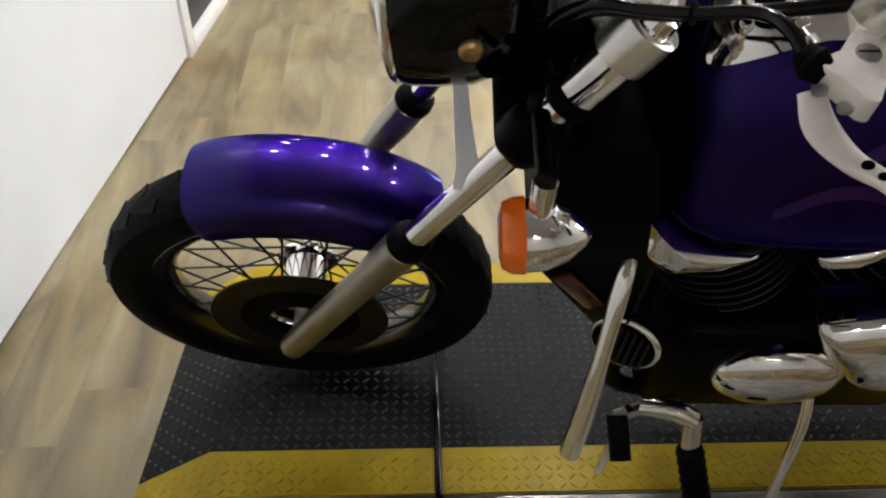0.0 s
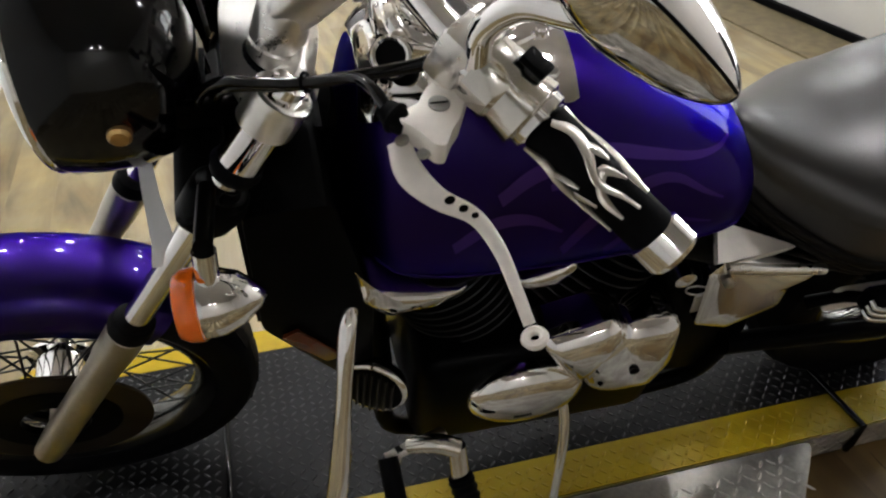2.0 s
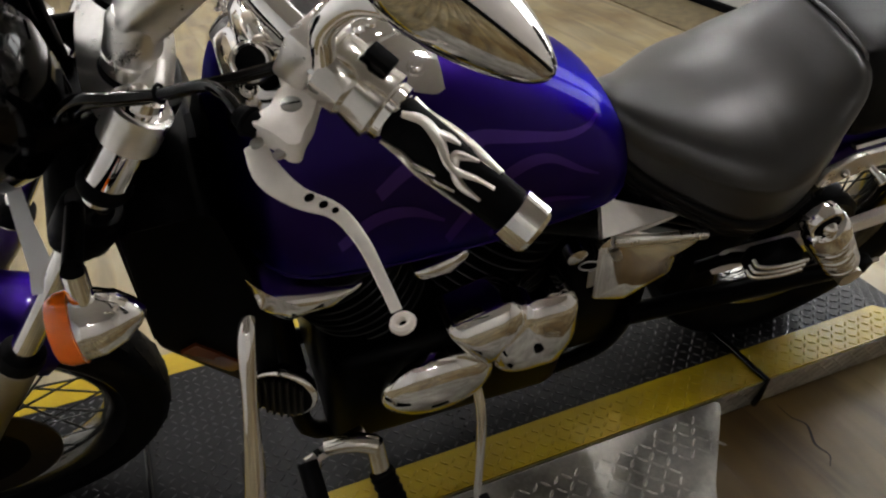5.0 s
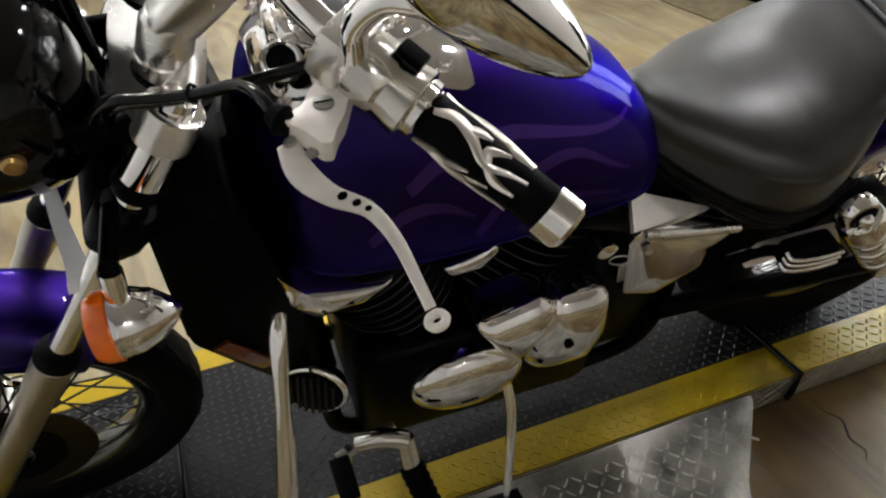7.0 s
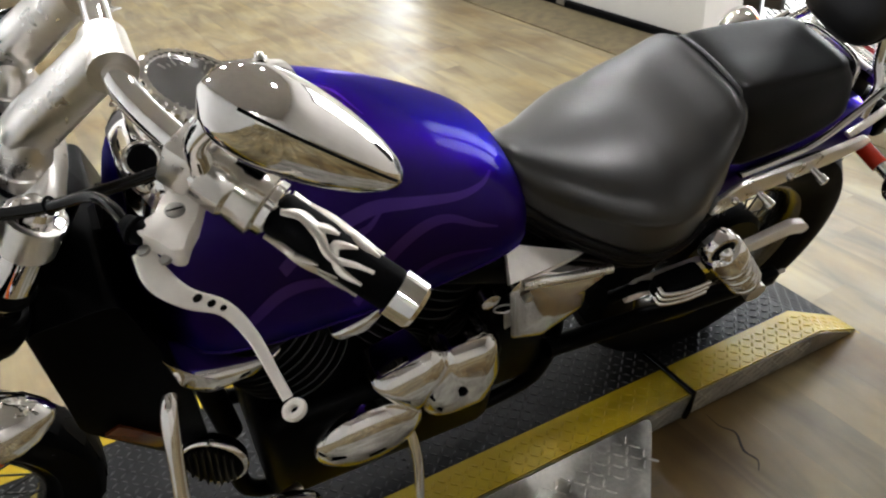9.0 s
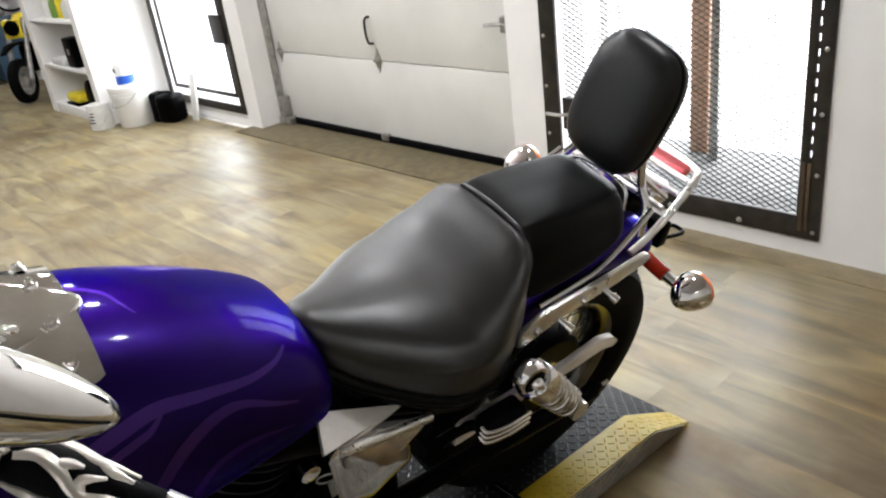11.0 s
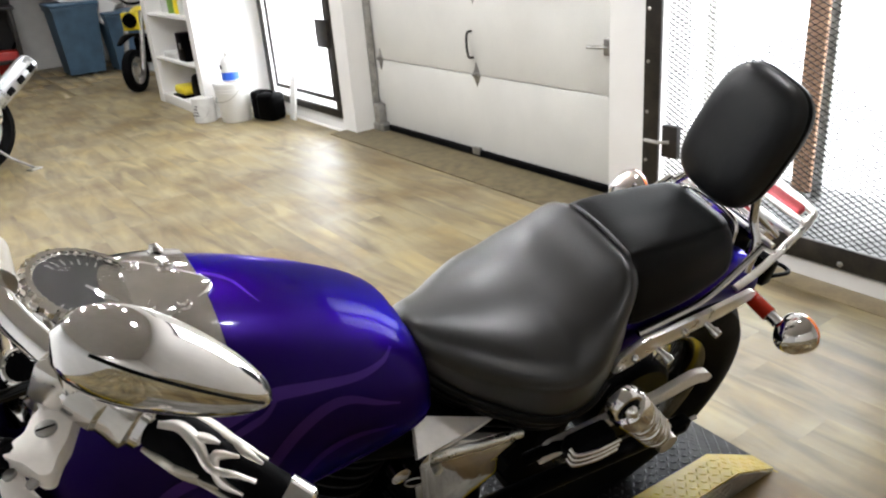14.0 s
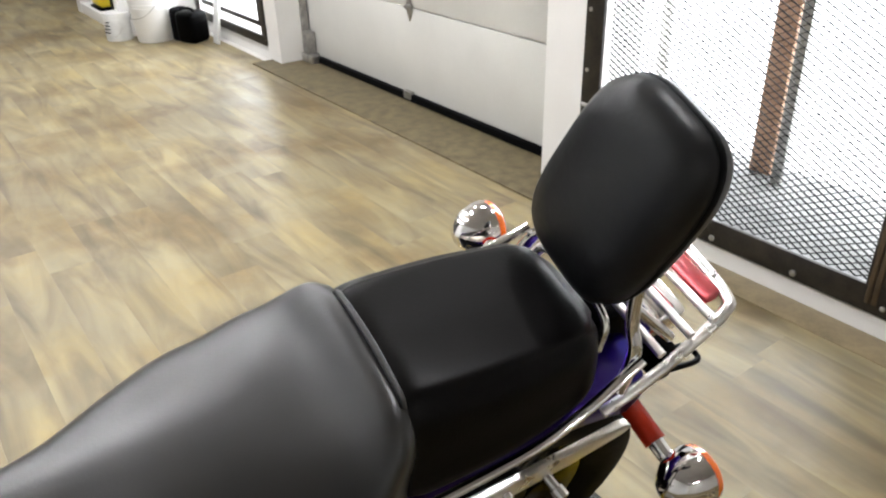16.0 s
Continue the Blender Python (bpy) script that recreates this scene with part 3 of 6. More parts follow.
# ---- the motorcycle: metres, x to the rear from the front axle, y to its right, z up ----
moto = thing("motorcycle", BIKE, "purple cruiser motorcycle with chrome trim leaning on its side stand", "motorcycle")


def holder(name, parent, at=(0, 0, 0)):
    ob = new(name)
    ob.parent = parent
    ob.empty_display_size = 0.03
    return ob


def wheel(name, cx, cz, R, width, rim_r, spokes, disc_y):
    w = holder(name, moto)
    c = (cx, 0, cz)
    h = width / 2
    side = R - rim_r
    prof = [(-h * 0.62, rim_r), (-h * 0.95, rim_r + side * 0.3), (-h, rim_r + side * 0.55), (-h * 0.88, R - side * 0.2), (-h * 0.6, R - side * 0.06),
            (0, R), (h * 0.6, R - side * 0.06), (h * 0.88, R - side * 0.2), (h, rim_r + side * 0.55), (h * 0.95, rim_r + side * 0.3), (h * 0.62, rim_r)]
    bm = lathe(prof, c, (0, 1, 0), 72, closed=True)
    part("tyre", bm, RUBBER, w, "black rubber tyre with block tread", 30)
    n = 30
    for i in range(n):
        for sd in (-1, 1):
            a = 2 * math.pi * (i + (0.5 if sd > 0 else 0)) / n
            m = Matrix.Translation(c) @ Matrix.Rotation(a, 4, "Y")
            wdt = 2 * math.pi * R / n * 0.40
            for y, wy, drop, roll, off in ((0.26, 0.22, 0.004, -6, 0.0), (0.66, 0.17, 0.026, -28, 0.5)):
                bm = box(-wdt, wdt, -h * wy, h * wy, -0.010, 0.0018 if y < 0.3 else 0.0012, bm=None, m=m @ Matrix.Translation((off * wdt, sd * h * y, R - drop * R / 0.32)) @ pose(0, 0, 0, sd * roll, 0, sd * 18))
                part("tread_block", bm, RUBBER, w)
    rw = h * 0.66
    prof = [(-rw, rim_r + 0.012), (-rw - 0.004, rim_r + 0.006), (-rw, rim_r - 0.006), (-rw * 0.8, rim_r - 0.016), (-rw * 0.35, rim_r - 0.026), (rw * 0.35, rim_r - 0.026),
            (rw * 0.8, rim_r - 0.016), (rw, rim_r - 0.006), (rw + 0.004, rim_r + 0.006), (rw, rim_r + 0.012), (rw * 0.5, rim_r - 0.006), (-rw * 0.5, rim_r - 0.006)]
    part("rim", lathe(prof, c, (0, 1, 0), 72, closed=True), RIM, w, "chrome rim, its dark reflections put into the colour")
    hw = 0.052
    part("hub", lathe([(-hw, 0.020), (-hw, 0.048), (-hw + 0.008, 0.050), (-hw + 0.014, 0.036), (hw - 0.014, 0.036), (hw - 0.008, 0.050), (hw, 0.048), (hw, 0.02)], c, (0, 1, 0), 32), CHROME, w, "chrome hub")
    for i in range(spokes):
        a = 2 * math.pi * i / spokes
        s = 1 if i % 2 else -1
        t = a + (0.62 if (i // 2) % 2 else -0.62)
        p = Vector((cx + 0.045 * math.cos(t), s * (hw - 0.006), cz + 0.045 * math.sin(t)))
        q = Vector((cx + (rim_r - 0.022) * math.cos(a), s * 0.006, cz + (rim_r - 0.022) * math.sin(a)))
        part("spoke", tube([p, q], 0.0021, 6), STEEL_SPOKE, w)
    if disc_y:
        bm = lathe([(-0.0025, 0.092), (-0.0025, 0.142), (0.0025, 0.142), (0.0025, 0.092)], (cx, disc_y, cz), (0, 1, 0), 56, closed=True)
        part("brake_disc", bm, DISC, w, "brown-tinted steel brake disc")
        bm = lathe([(-0.006, 0.05), (-0.004, 0.096), (0.004, 0.096), (0.006, 0.05)], (cx, disc_y, cz), (0, 1, 0), 40, closed=True)
        part("disc_carrier", bm, SATIN, w)
    part("axle", tube([(cx, -0.125, cz), (cx, 0.125, cz)], 0.011, 12), ALLOY, w)
    return w


# rim colour holds the dark surroundings that the chrome reflects
RIM = material("darkened rim chrome", (0.13, 0.125, 0.115), 0.16, 1.0, vary=0.25, scale=18, bump=0.04, rough_vary=0.4)
STEEL_SPOKE = material("dull steel spokes", (0.035, 0.035, 0.035), 0.35, 0.9, vary=0.2, bump=0.02)
BRASS = material("brass bolt", (0.55, 0.36, 0.14), 0.3, 0.9, vary=0.2, scale=40, bump=0.05)
FIN = material("black engine fins", (0.003, 0.003, 0.003), 0.35, 0.0, vary=0.3, bump=0.05, specular=0.2)
DISC = material("brake disc steel", (0.035, 0.025, 0.016), 0.36, 0.8, vary=0.3, scale=25, bump=0.05)
wheel("front_wheel", -0.045, 0.307, 0.312, 0.100, 0.234, 40, -0.066)
rear = wheel("rear_wheel", 1.51, 0.315, 0.320, 0.155, 0.200, 40, 0.0)
part("brake_drum", lathe([(-0.046, 0.03), (-0.050, 0.105), (-0.040, 0.116), (0.03, 0.116), (0.034, 0.09)], (1.51, 0, 0.315), (0, 1, 0), 40), SATIN, rear, "dark drum brake")


def mudguard(name, cx, cz, a0, a1, crown, edge, half, mat, n=40, tip=0.9):
    """A rolled guard round a wheel, from angle a0 (ahead of the top) to a1, with a rolled lip."""
    def sect(inner):
        rings = []
        for i in range(n + 1):
            t = radians(a0 + (a1 - a0) * i / n)
            ends = min(1.0, 0.96 + 0.04 * math.sqrt(min(i, n - i) / 3)) if min(i, n - i) < 3 else 1.0
            ring = []
            for k in range(19):
                u = -1 + 2 * k / 18
                y = half * ends * math.copysign(abs(math.sin(u * math.pi / 2)) ** 0.86, u)
                r = edge + (crown - edge) * max(0.0, math.cos(u * math.pi / 2)) ** 0.55
                r -= inner
                y *= 1 - inner / half
                ring.append(Vector((cx + r * math.sin(t), y, cz + r * math.cos(t))))
            rings.append(ring)
        return rings
    bm = bmesh.new()
    outer, inner = sect(0), sect(0.004)
    va = [[bm.verts.new(p) for p in r] for r in outer]
    vb = [[bm.verts.new(p) for p in r] for r in inner]
    for i in range(n):
        for k in range(18):
            bm.faces.new((va[i][k], va[i][k + 1], va[i + 1][k + 1], va[i + 1][k]))
            bm.faces.new((vb[i][k + 1], vb[i][k], vb[i + 1][k], vb[i + 1][k + 1]))
        for k in (0, 18):
            bm.faces.new((va[i][k], va[i + 1][k], vb[i + 1][k], vb[i][k]))
    for i in (0, n):
        for k in range(18):
            bm.faces.new((va[i][k], vb[i][k], vb[i][k + 1], va[i][k + 1]))
    return part(name, bm, mat, moto, "", 50)


tagged(mudguard("front_mudguard", -0.045, 0.307, -19, 43, 0.340, 0.268, 0.074, PURPLE), "glossy metallic purple steel mudguard")
tagged(mudguard("rear_mudguard", 1.50, 0.315, -48, 25, 0.425, 0.362, 0.112, PURPLE), "glossy metallic purple rear mudguard")


# fork
def fork_at(z, y):
    return Vector((0.350 - (0.985 - z) * 0.594, y, z))


AX = (fork_at(1, 0) - fork_at(0, 0)).normalized()


def fork_leg(y):
    leg = holder("fork_leg", moto)

    def piece(name, z0, z1, prof, mat, label=""):
        a, b = fork_at(z0, y), fork_at(z1, y)
        ln = (b - a).length
        part(name, lathe([(h * ln, r * 0.82) for h, r in prof], a, b - a, 24), mat, leg, label)
    piece("slider", 0.305, 0.632, [(0, 0.016), (0.01, 0.026), (0.12, 0.028), (0.75, 0.0275), (0.84, 0.031), (0.99, 0.032), (1, 0.027)], LEG, "dull aluminium lower leg")
    piece("dust_seal", 0.632, 0.654, [(0, 0.033), (0.3, 0.034), (0.8, 0.031), (1, 0.023)], RUBBER)
    piece("stanchion", 0.645, 0.93, [(0, 0.0205), (1, 0.0205)], CHROME, "chrome fork tube")
    piece("lower_clamp", 0.835, 0.880, [(0, 0.034), (0.1, 0.038), (0.9, 0.038), (1, 0.034)], SATIN)
    piece("rubber_ring", 0.900, 0.917, [(0, 0.029), (0.5, 0.033), (1, 0.029)], RUBBER)
    piece("upper_cover", 0.915, 0.985, [(0, 0.026), (0.02, 0.0285), (0.98, 0.0285), (1, 0.026)], CHROME, "chrome fork cover")
    piece("yoke_clamp", 0.962, 0.998, [(0, 0.030), (0.03, 0.0345), (0.97, 0.0345), (1, 0.032)], LEVER, "polished clamp round the fork")
    piece("cap_nut", 0.995, 1.012, [(0, 0.029), (0.25, 0.029), (0.26, 0.022), (0.85, 0.020), (1, 0.012)], CHROME, "chrome fork cap")
    return leg


for y in (-0.117, 0.117):
    fork_leg(y)
bm = plate(round_outline([(-0.118, -0.03), (-0.118, 0.03), (-0.05, 0.05), (0.05, 0.05), (0.118, 0.03), (0.118, -0.03), (0.05, -0.05), (-0.05, -0.05)], 0.025), 0.024,
           Matrix.Translation(fork_at(0.986, 0)) @ pose(0, 0, 0, 0, -32, 0) @ pose(0, 0, 0, 90, 0, 90), 0.004)
part("top_yoke", bm, LEVER, moto, "brushed aluminium top yoke")
bm = plate(round_outline([(-0.15, -0.035), (-0.15, 0.035), (0.15, 0.035), (0.15, -0.035)], 0.03), 0.035,
           Matrix.Translation(fork_at(0.855, 0)) @ pose(0, 0, 0, 0, -32, 0) @ pose(0, 0, 0, 90, 0, 90), 0.006)
part("lower_yoke", bm, SATIN, moto)
part("steering_head", lathe([(0, 0.035), (0.11, 0.035)], fork_at(0.83, 0) + Vector((0.05, 0, 0.0)), AX, 20), SATIN, moto)
part("steering_nut", lathe([(0, 0.021), (0.004, 0.021), (0.005, 0.016), (0.016, 0.016), (0.020, 0.009)], fork_at(0.998, 0) + Vector((0.012, 0, 0)), AX, 6), CHROME, moto, "chrome steering stem nut")
bm = bmesh.new()
ring_faces(bm, [[Vector((x - w, y, z)), Vector((x + w, y, z)), Vector((x + w, y + 0.003, z + 0.004)), Vector((x - w, y + 0.003, z + 0.004))]
                for x, y, z, w in ((0.203, -0.020, 0.842, 0.007), (0.206, -0.060, 0.813, 0.009), (0.212, -0.100, 0.784, 0.012), (0.214, -0.118, 0.770, 0.017))])
# white paint here stands for the strap's bright reflection
part("lamp_strap", bm, PANEL, moto, "flat strap between the headlamp and the fork, its bright reflection put in as white", 30)

# headlamp
lamp = holder("headlamp", moto)
HL = Vector((0.210, 0, 0.963))
part("shell", lathe([(-0.072, 0.104), (-0.062, 0.109), (-0.03, 0.111), (0.0, 0.110), (0.03, 0.101), (0.055, 0.081), (0.070, 0.050), (0.077, 0.01)], HL, (1, 0, 0.06), 36), BLACK, lamp, "gloss black headlamp shell")
part("bezel", torus(HL + Vector((-0.073, 0, -0.004)), (1, 0, 0.06), 0.101, 0.006, 40, 10), CHROME, lamp, "chrome headlamp ring")
part("lens", lathe([(-0.095, 0.01), (-0.090, 0.06), (-0.074, 0.098)], HL, (1, 0, 0.06), 32), CLEAR, lamp)
for s in (-1, 1):
    part("side_bolt", lathe([(0, 0.011), (0.006, 0.011), (0.009, 0.008), (0.009, 0.003)], (0.21, s * 0.107, 0.960), (0, s, 0), 16), BRASS if s < 0 else ALLOY, lamp, "brass-coloured side bolt" if s < 0 else "")
    bm = box(0.255, 0.33, s * 0.080 - 0.006, s * 0.080 + 0.006, 0.935, 0.965, 0.004)
    part("bracket", bm, SATIN, lamp)


def front_signal(s):
    g = holder("front_indicator", moto)
    c = Vector((0.262 if s < 0 else 0.212, s * 0.235, 0.862))
    part("body", lathe([(-0.010, 0.031), (0.0, 0.0335), (0.016, 0.032), (0.034, 0.025), (0.050, 0.012), (0.056, 0.003)], c, (1, 0, 0.05), 28), CHROME, g, "chrome bullet housing")
    part("lens", lathe([(-0.026, 0.018), (-0.023, 0.030), (-0.015, 0.0345), (-0.003, 0.0352)], c, (1, 0, 0.05), 28), AMBER, g, "amber lens")
    part("stalk", tube([c + Vector((0.008, -s * 0.004, 0.026)), c + Vector((0.010, -s * 0.012, 0.062))], 0.011, 14), CHROME, g, "chrome mounting collar")
    part("arm", tube([c + Vector((0.010, -s * 0.012, 0.066)), (0.275, s * 0.135, 0.905)], 0.009, 12), SATIN, g)


for s in (-1, 1):
    front_signal(s)

# handlebar, risers and controls
for s in (-1, 1):
    r = holder("riser", moto)
    part("riser_base", lathe([(0, 0.024), (0.002, 0.026), (0.020, 0.026), (0.022, 0.024), (0.024, 0.026), (0.058, 0.025), (0.066, 0.020)], (0.352, s * 0.062, 0.992), (0.30, 0, 1), 28), LEVER, r, "satin aluminium riser base")
    lean = Vector((0.456, s * 0.062, 1.112)) - Vector((0.374, s * 0.062, 1.050))
    m = Matrix.Translation((0.374, s * 0.062, 1.050)) @ lean.to_track_quat("X", "Z").to_matrix().to_4x4()
    bm = bmesh.new()
    ring_faces(bm, [[m @ Vector((x, p.y, p.z)) for p in super_ring(0, 0, hw, -hz, hz, 28, 4.0)] for x, hw, hz in ((-0.022, 0.016, 0.013), (-0.012, 0.0225, 0.020), (0.01, 0.0235, 0.022), (0.06, 0.0235, 0.020), (0.090, 0.0245, 0.020), (0.108, 0.0245, 0.019), (0.116, 0.021, 0.015))])
    part("riser_arm", bm, LEVER, r, "satin aluminium riser arm", 35)
    part("rubber_ring", torus((0.351, s * 0.062, 0.991), AX, 0.0245, 0.0045, 24, 8), RUBBER, r)
    part("clamp", lathe([(-0.026, 0.016), (-0.026, 0.022), (0.026, 0.022), (0.026, 0.016)], (0.458, s * 0.062, 1.110), (0, 1, 0), 20), ALLOY, r)
FAR = pose(0.40, 0, 0, 0, 0, 22) @ pose(-0.40, 0, 0)   # the bars are turned, the far end forward
bar = [(0.634, -0.342, 1.001), (0.548, -0.246, 1.056), (0.503, -0.190, 1.082), (0.466, -0.115, 1.100), (0.458, -0.06, 1.110), (0.458, 0.06, 1.110)] + [tuple(FAR @ Vector(p)) for p in ((0.466, 0.115, 1.100), (0.503, 0.190, 1.082), (0.548, 0.246, 1.056), (0.634, 0.342, 1.001))]
part("handlebar", tube(bar, 0.0135, 16, smooth=6), CHROME, moto, "chrome handlebar")


def grip(s):
    g = holder("grip", moto)
    a, b = Vector((0.548, s * 0.246, 1.056)), Vector((0.634, s * 0.342, 1.001))
    d = (b - a).normalized()
    ln = (b - a).length
    part("sleeve", lathe([(0, 0.019), (0.002, 0.0205), (ln * 0.5, 0.0205), (ln - 0.02, 0.0205), (ln - 0.018, 0.019)], a, d, 24), RUBBER, g, "black rubber sleeve")
    part("collar", lathe([(-0.012, 0.023), (-0.010, 0.0265), (-0.003, 0.0265), (0, 0.022)], a, d, 24), CHROME, g, "chrome collar")
    part("end_cap", lathe([(ln - 0.022, 0.020), (ln - 0.020, 0.0235), (ln + 0.002, 0.0235), (ln + 0.006, 0.020), (ln + 0.007, 0.010)], a, d, 24), CHROME, g, "chrome end cap")
    side = d.cross(Vector((0, 0, 1))).normalized()
    upv = side.cross(d)
    def on(t, ang, r=0.0206):
        return a + d * (ln * t) + (side * math.cos(ang) + upv * math.sin(ang)) * r
    for k, base in enumerate((1.1, -0.6, 2.6)):
        for path, width in (([(0.02, 0.0), (0.14, 0.35), (0.28, 0.12), (0.42, -0.35), (0.56, -0.1), (0.68, 0.05)], 0.0042), ([(0.20, 0.2), (0.30, 0.5), (0.38, 0.62)], 0.003),
                            ([(0.42, -0.3), (0.52, -0.62), (0.66, -0.66)], 0.0032), ([(0.44, -0.3), (0.40, 0.1), (0.52, 0.55)], 0.0026)):
            pts = smooth_path([on(t, base + 1.0 * u) for t, u in path], 5)
            n = len(pts)
            part("flame_inlay", tube([Vector(p) for p in pts], [width * 1.45 * (0.4 + 0.8 * math.sin(math.pi * min(0.98, 0.12 + i / n))) for i in range(n)], 8, flat=0.35), ALLOY, g, "silver flame inlay")
    return d


def clutch_side(s):
    d = Vector((0.086, s * 0.096, -0.055)).normalized()
    c = Vector((0.507, s * 0.200, 1.082))
    g = holder("switchgear", moto)
    part("switch_housing", lathe([(-0.030, 0.022), (-0.028, 0.031), (-0.002, 0.033), (0.002, 0.030), (0.026, 0.033), (0.030, 0.026)], c + d * 0.028, d, 24, squash=0.88), WORN_CHROME, g, "polished switch housing")
    part("switch_button", box(-0.012, 0.012, -0.008, 0.008, 0.0, 0.008, 0.002, m=Matrix.Translation(c + d * 0.035 + Vector((0.012, 0, 0.028))) @ d.to_track_quat("X", "Z").to_matrix().to_4x4()), RUBBER, g)
    part("lever_clamp", box(-0.016, 0.016, -0.026, 0.026, -0.026, 0.026, 0.006, m=Matrix.Translation(c - d * 0.018) @ d.to_track_quat("X", "Z").to_matrix().to_4x4()), LEVER, g, "polished alloy clamp")
    slab = [(0.436, 0.234), (0.446, 0.222), (0.454, 0.219), (0.463, 0.203), (0.472, 0.196), (0.492, 0.196), (0.498, 0.206), (0.482, 0.240), (0.474, 0.250), (0.466, 0.266), (0.458, 0.264), (0.449, 0.247)]
    part("lever_perch", plate(round_outline([(x, s * y) for x, y in slab], 0.004), 0.020, pose(0, 0, 1.056, -90), 0.002), PALE, g, "machined wedge-shaped lever perch")
    part("perch_horn", tube([(0.476, s * 0.200, 1.060), (0.474, s * 0.180, 1.066)], [0.008, 0.0065], 12), PALE, g)
    part("pivot_screw", lathe([(0, 0.0085), (0.0012, 0.0085), (0.0016, 0.0075)], (0.470, s * 0.222, 1.066), (0, 0, 1), 18), STEEL, g)
    part("screw_slot", box(0.463, 0.477, s * 0.222 - 0.0008, s * 0.222 + 0.0008, 1.0672, 1.0680), SATIN, g)
    part("cable_boot", tube([(0.444, s * 0.232, 1.056), (0.436, s * 0.224, 1.058), (0.430, s * 0.215, 1.060)], [0.0095, 0.012, 0.0085], 14), RUBBER, g, "rubber cable boot")
    part("adjuster_ring", torus((0.436, s * 0.224, 1.058), (-0.6, -s * 0.75, 0.1), 0.010, 0.0032, 20, 8), RUBBER, g)
    lv = holder("clutch_lever" if s < 0 else "brake_lever", moto)
    pts = [(0.436, s * 0.238, 1.046), (0.441, s * 0.262, 1.036), (0.458, s * 0.285, 1.030), (0.483, s * 0.302, 1.024), (0.496, s * 0.330, 1.016), (0.502, s * 0.362, 1.006), (0.506, s * 0.385, 0.997)]
    part("blade", tube(pts, [0.009, 0.0115, 0.0088, 0.0066, 0.0056, 0.0048, 0.0046], 14, smooth=5, flat=0.38, up=(-0.3, -s * 0.2, 1)), PALE, lv, "machined alloy blade")
    part("ball_end", torus((0.508, s * 0.394, 0.993), (-0.3, s * -0.2, 1), 0.0068, 0.0038, 20, 8), PALE, lv, "ring end of the lever")
    for k, (t, r) in enumerate(((0.25, 0.0042), (0.55, 0.0036), (0.8, 0.0028))):
        p = Vector((0.458, s * 0.285, 1.0355)).lerp(Vector((0.488, s * 0.310, 1.0275)), t)
        part("drilled_hole", lathe([(0, r), (0.0012, r)], p, (-0.3, s * -0.2, 1), 12), SATIN, lv)
    for p in ((0.438, s * 0.244, 1.052), (0.452, s * 0.258, 1.050)):
        part("screw", lathe([(0, 0.0055), (0.003, 0.0055), (0.0035, 0.003)], p, (-0.3, s * -0.2, 1), 12), STEEL, lv)


for s in (-1, 1):
    grip(s)
    clutch_side(s)


def mirror(s):
    g = holder("mirror", moto)
    c = Vector((0.553, s * 0.342, 1.221))
    d = Vector((0.76, s * 0.15, -0.63)).normalized()
    nrm = Vector((0.36, -s * 0.86, 0.38))
    nrm = (nrm - d * nrm.dot(d)).normalized()
    upv = d.cross(nrm)
    upv, nrm = upv * 0.79 - nrm * 0.61, nrm * 0.79 + upv * 0.61

    def lens(k, grow):
        """One section across the shell: two bulging faces that meet in a soft ridge; the outer tip is narrower."""
        t = -1 + 2 * k / 20
        w = math.sqrt(max(0.0006, 1 - abs(t) ** 2.3)) * (1 - 0.30 * t) * grow
        ring = []
        for a in [2 * math.pi * j / 32 for j in range(32)]:
            ca, sa = math.cos(a), math.sin(a)
            ring.append(c + d * (0.077 * t) + upv * (0.032 * w * math.copysign(abs(sa) ** 1.25, sa)) + nrm * (0.029 * w * math.copysign(abs(ca) ** 1.25, ca)))
        return ring
    bm = bmesh.new()
    ring_faces(bm, [lens(k, 1.0) for k in range(21)])
    part("shell", bm, CHROME, g, "chrome teardrop mirror shell", 60)
    rim = [lens(k, 1.012)[8] for k in range(2, 19)]
    part("seam", tube(rim, 0.0011, 6), RUBBER, g, "dark seam between shell and mirror glass")
    part("stem", tube([(0.500, s * 0.212, 1.085), (0.500, s * 0.214, 1.125), (0.520, s * 0.232, 1.158), (0.545, s * 0.262, 1.170), (0.560, s * 0.295, 1.185), c], [0.012, 0.011, 0.012, 0.012, 0.009, 0.010], 14, smooth=5), CHROME, g, "dark chrome curved stem")
    part("stem_base", lathe([(0, 0.015), (0.02, 0.015), (0.024, 0.011)], (0.500, s * 0.212, 1.070), (0, 0, 1), 18), CHROME, g)


for s in (-1, 1):
    mirror(s)

# fuel tank and its console
TANK = [(0.412, 0.040, 0.750, 0.900), (0.430, 0.095, 0.696, 0.945), (0.465, 0.138, 0.684, 0.972), (0.53, 0.163, 0.698, 0.985), (0.61, 0.172, 0.710, 0.974), (0.70, 0.170, 0.712, 0.944),
        (0.78, 0.160, 0.710, 0.908), (0.845, 0.149, 0.708, 0.872), (0.890, 0.138, 0.708, 0.842), (0.922, 0.120, 0.712, 0.812), (0.940, 0.078, 0.725, 0.776)]


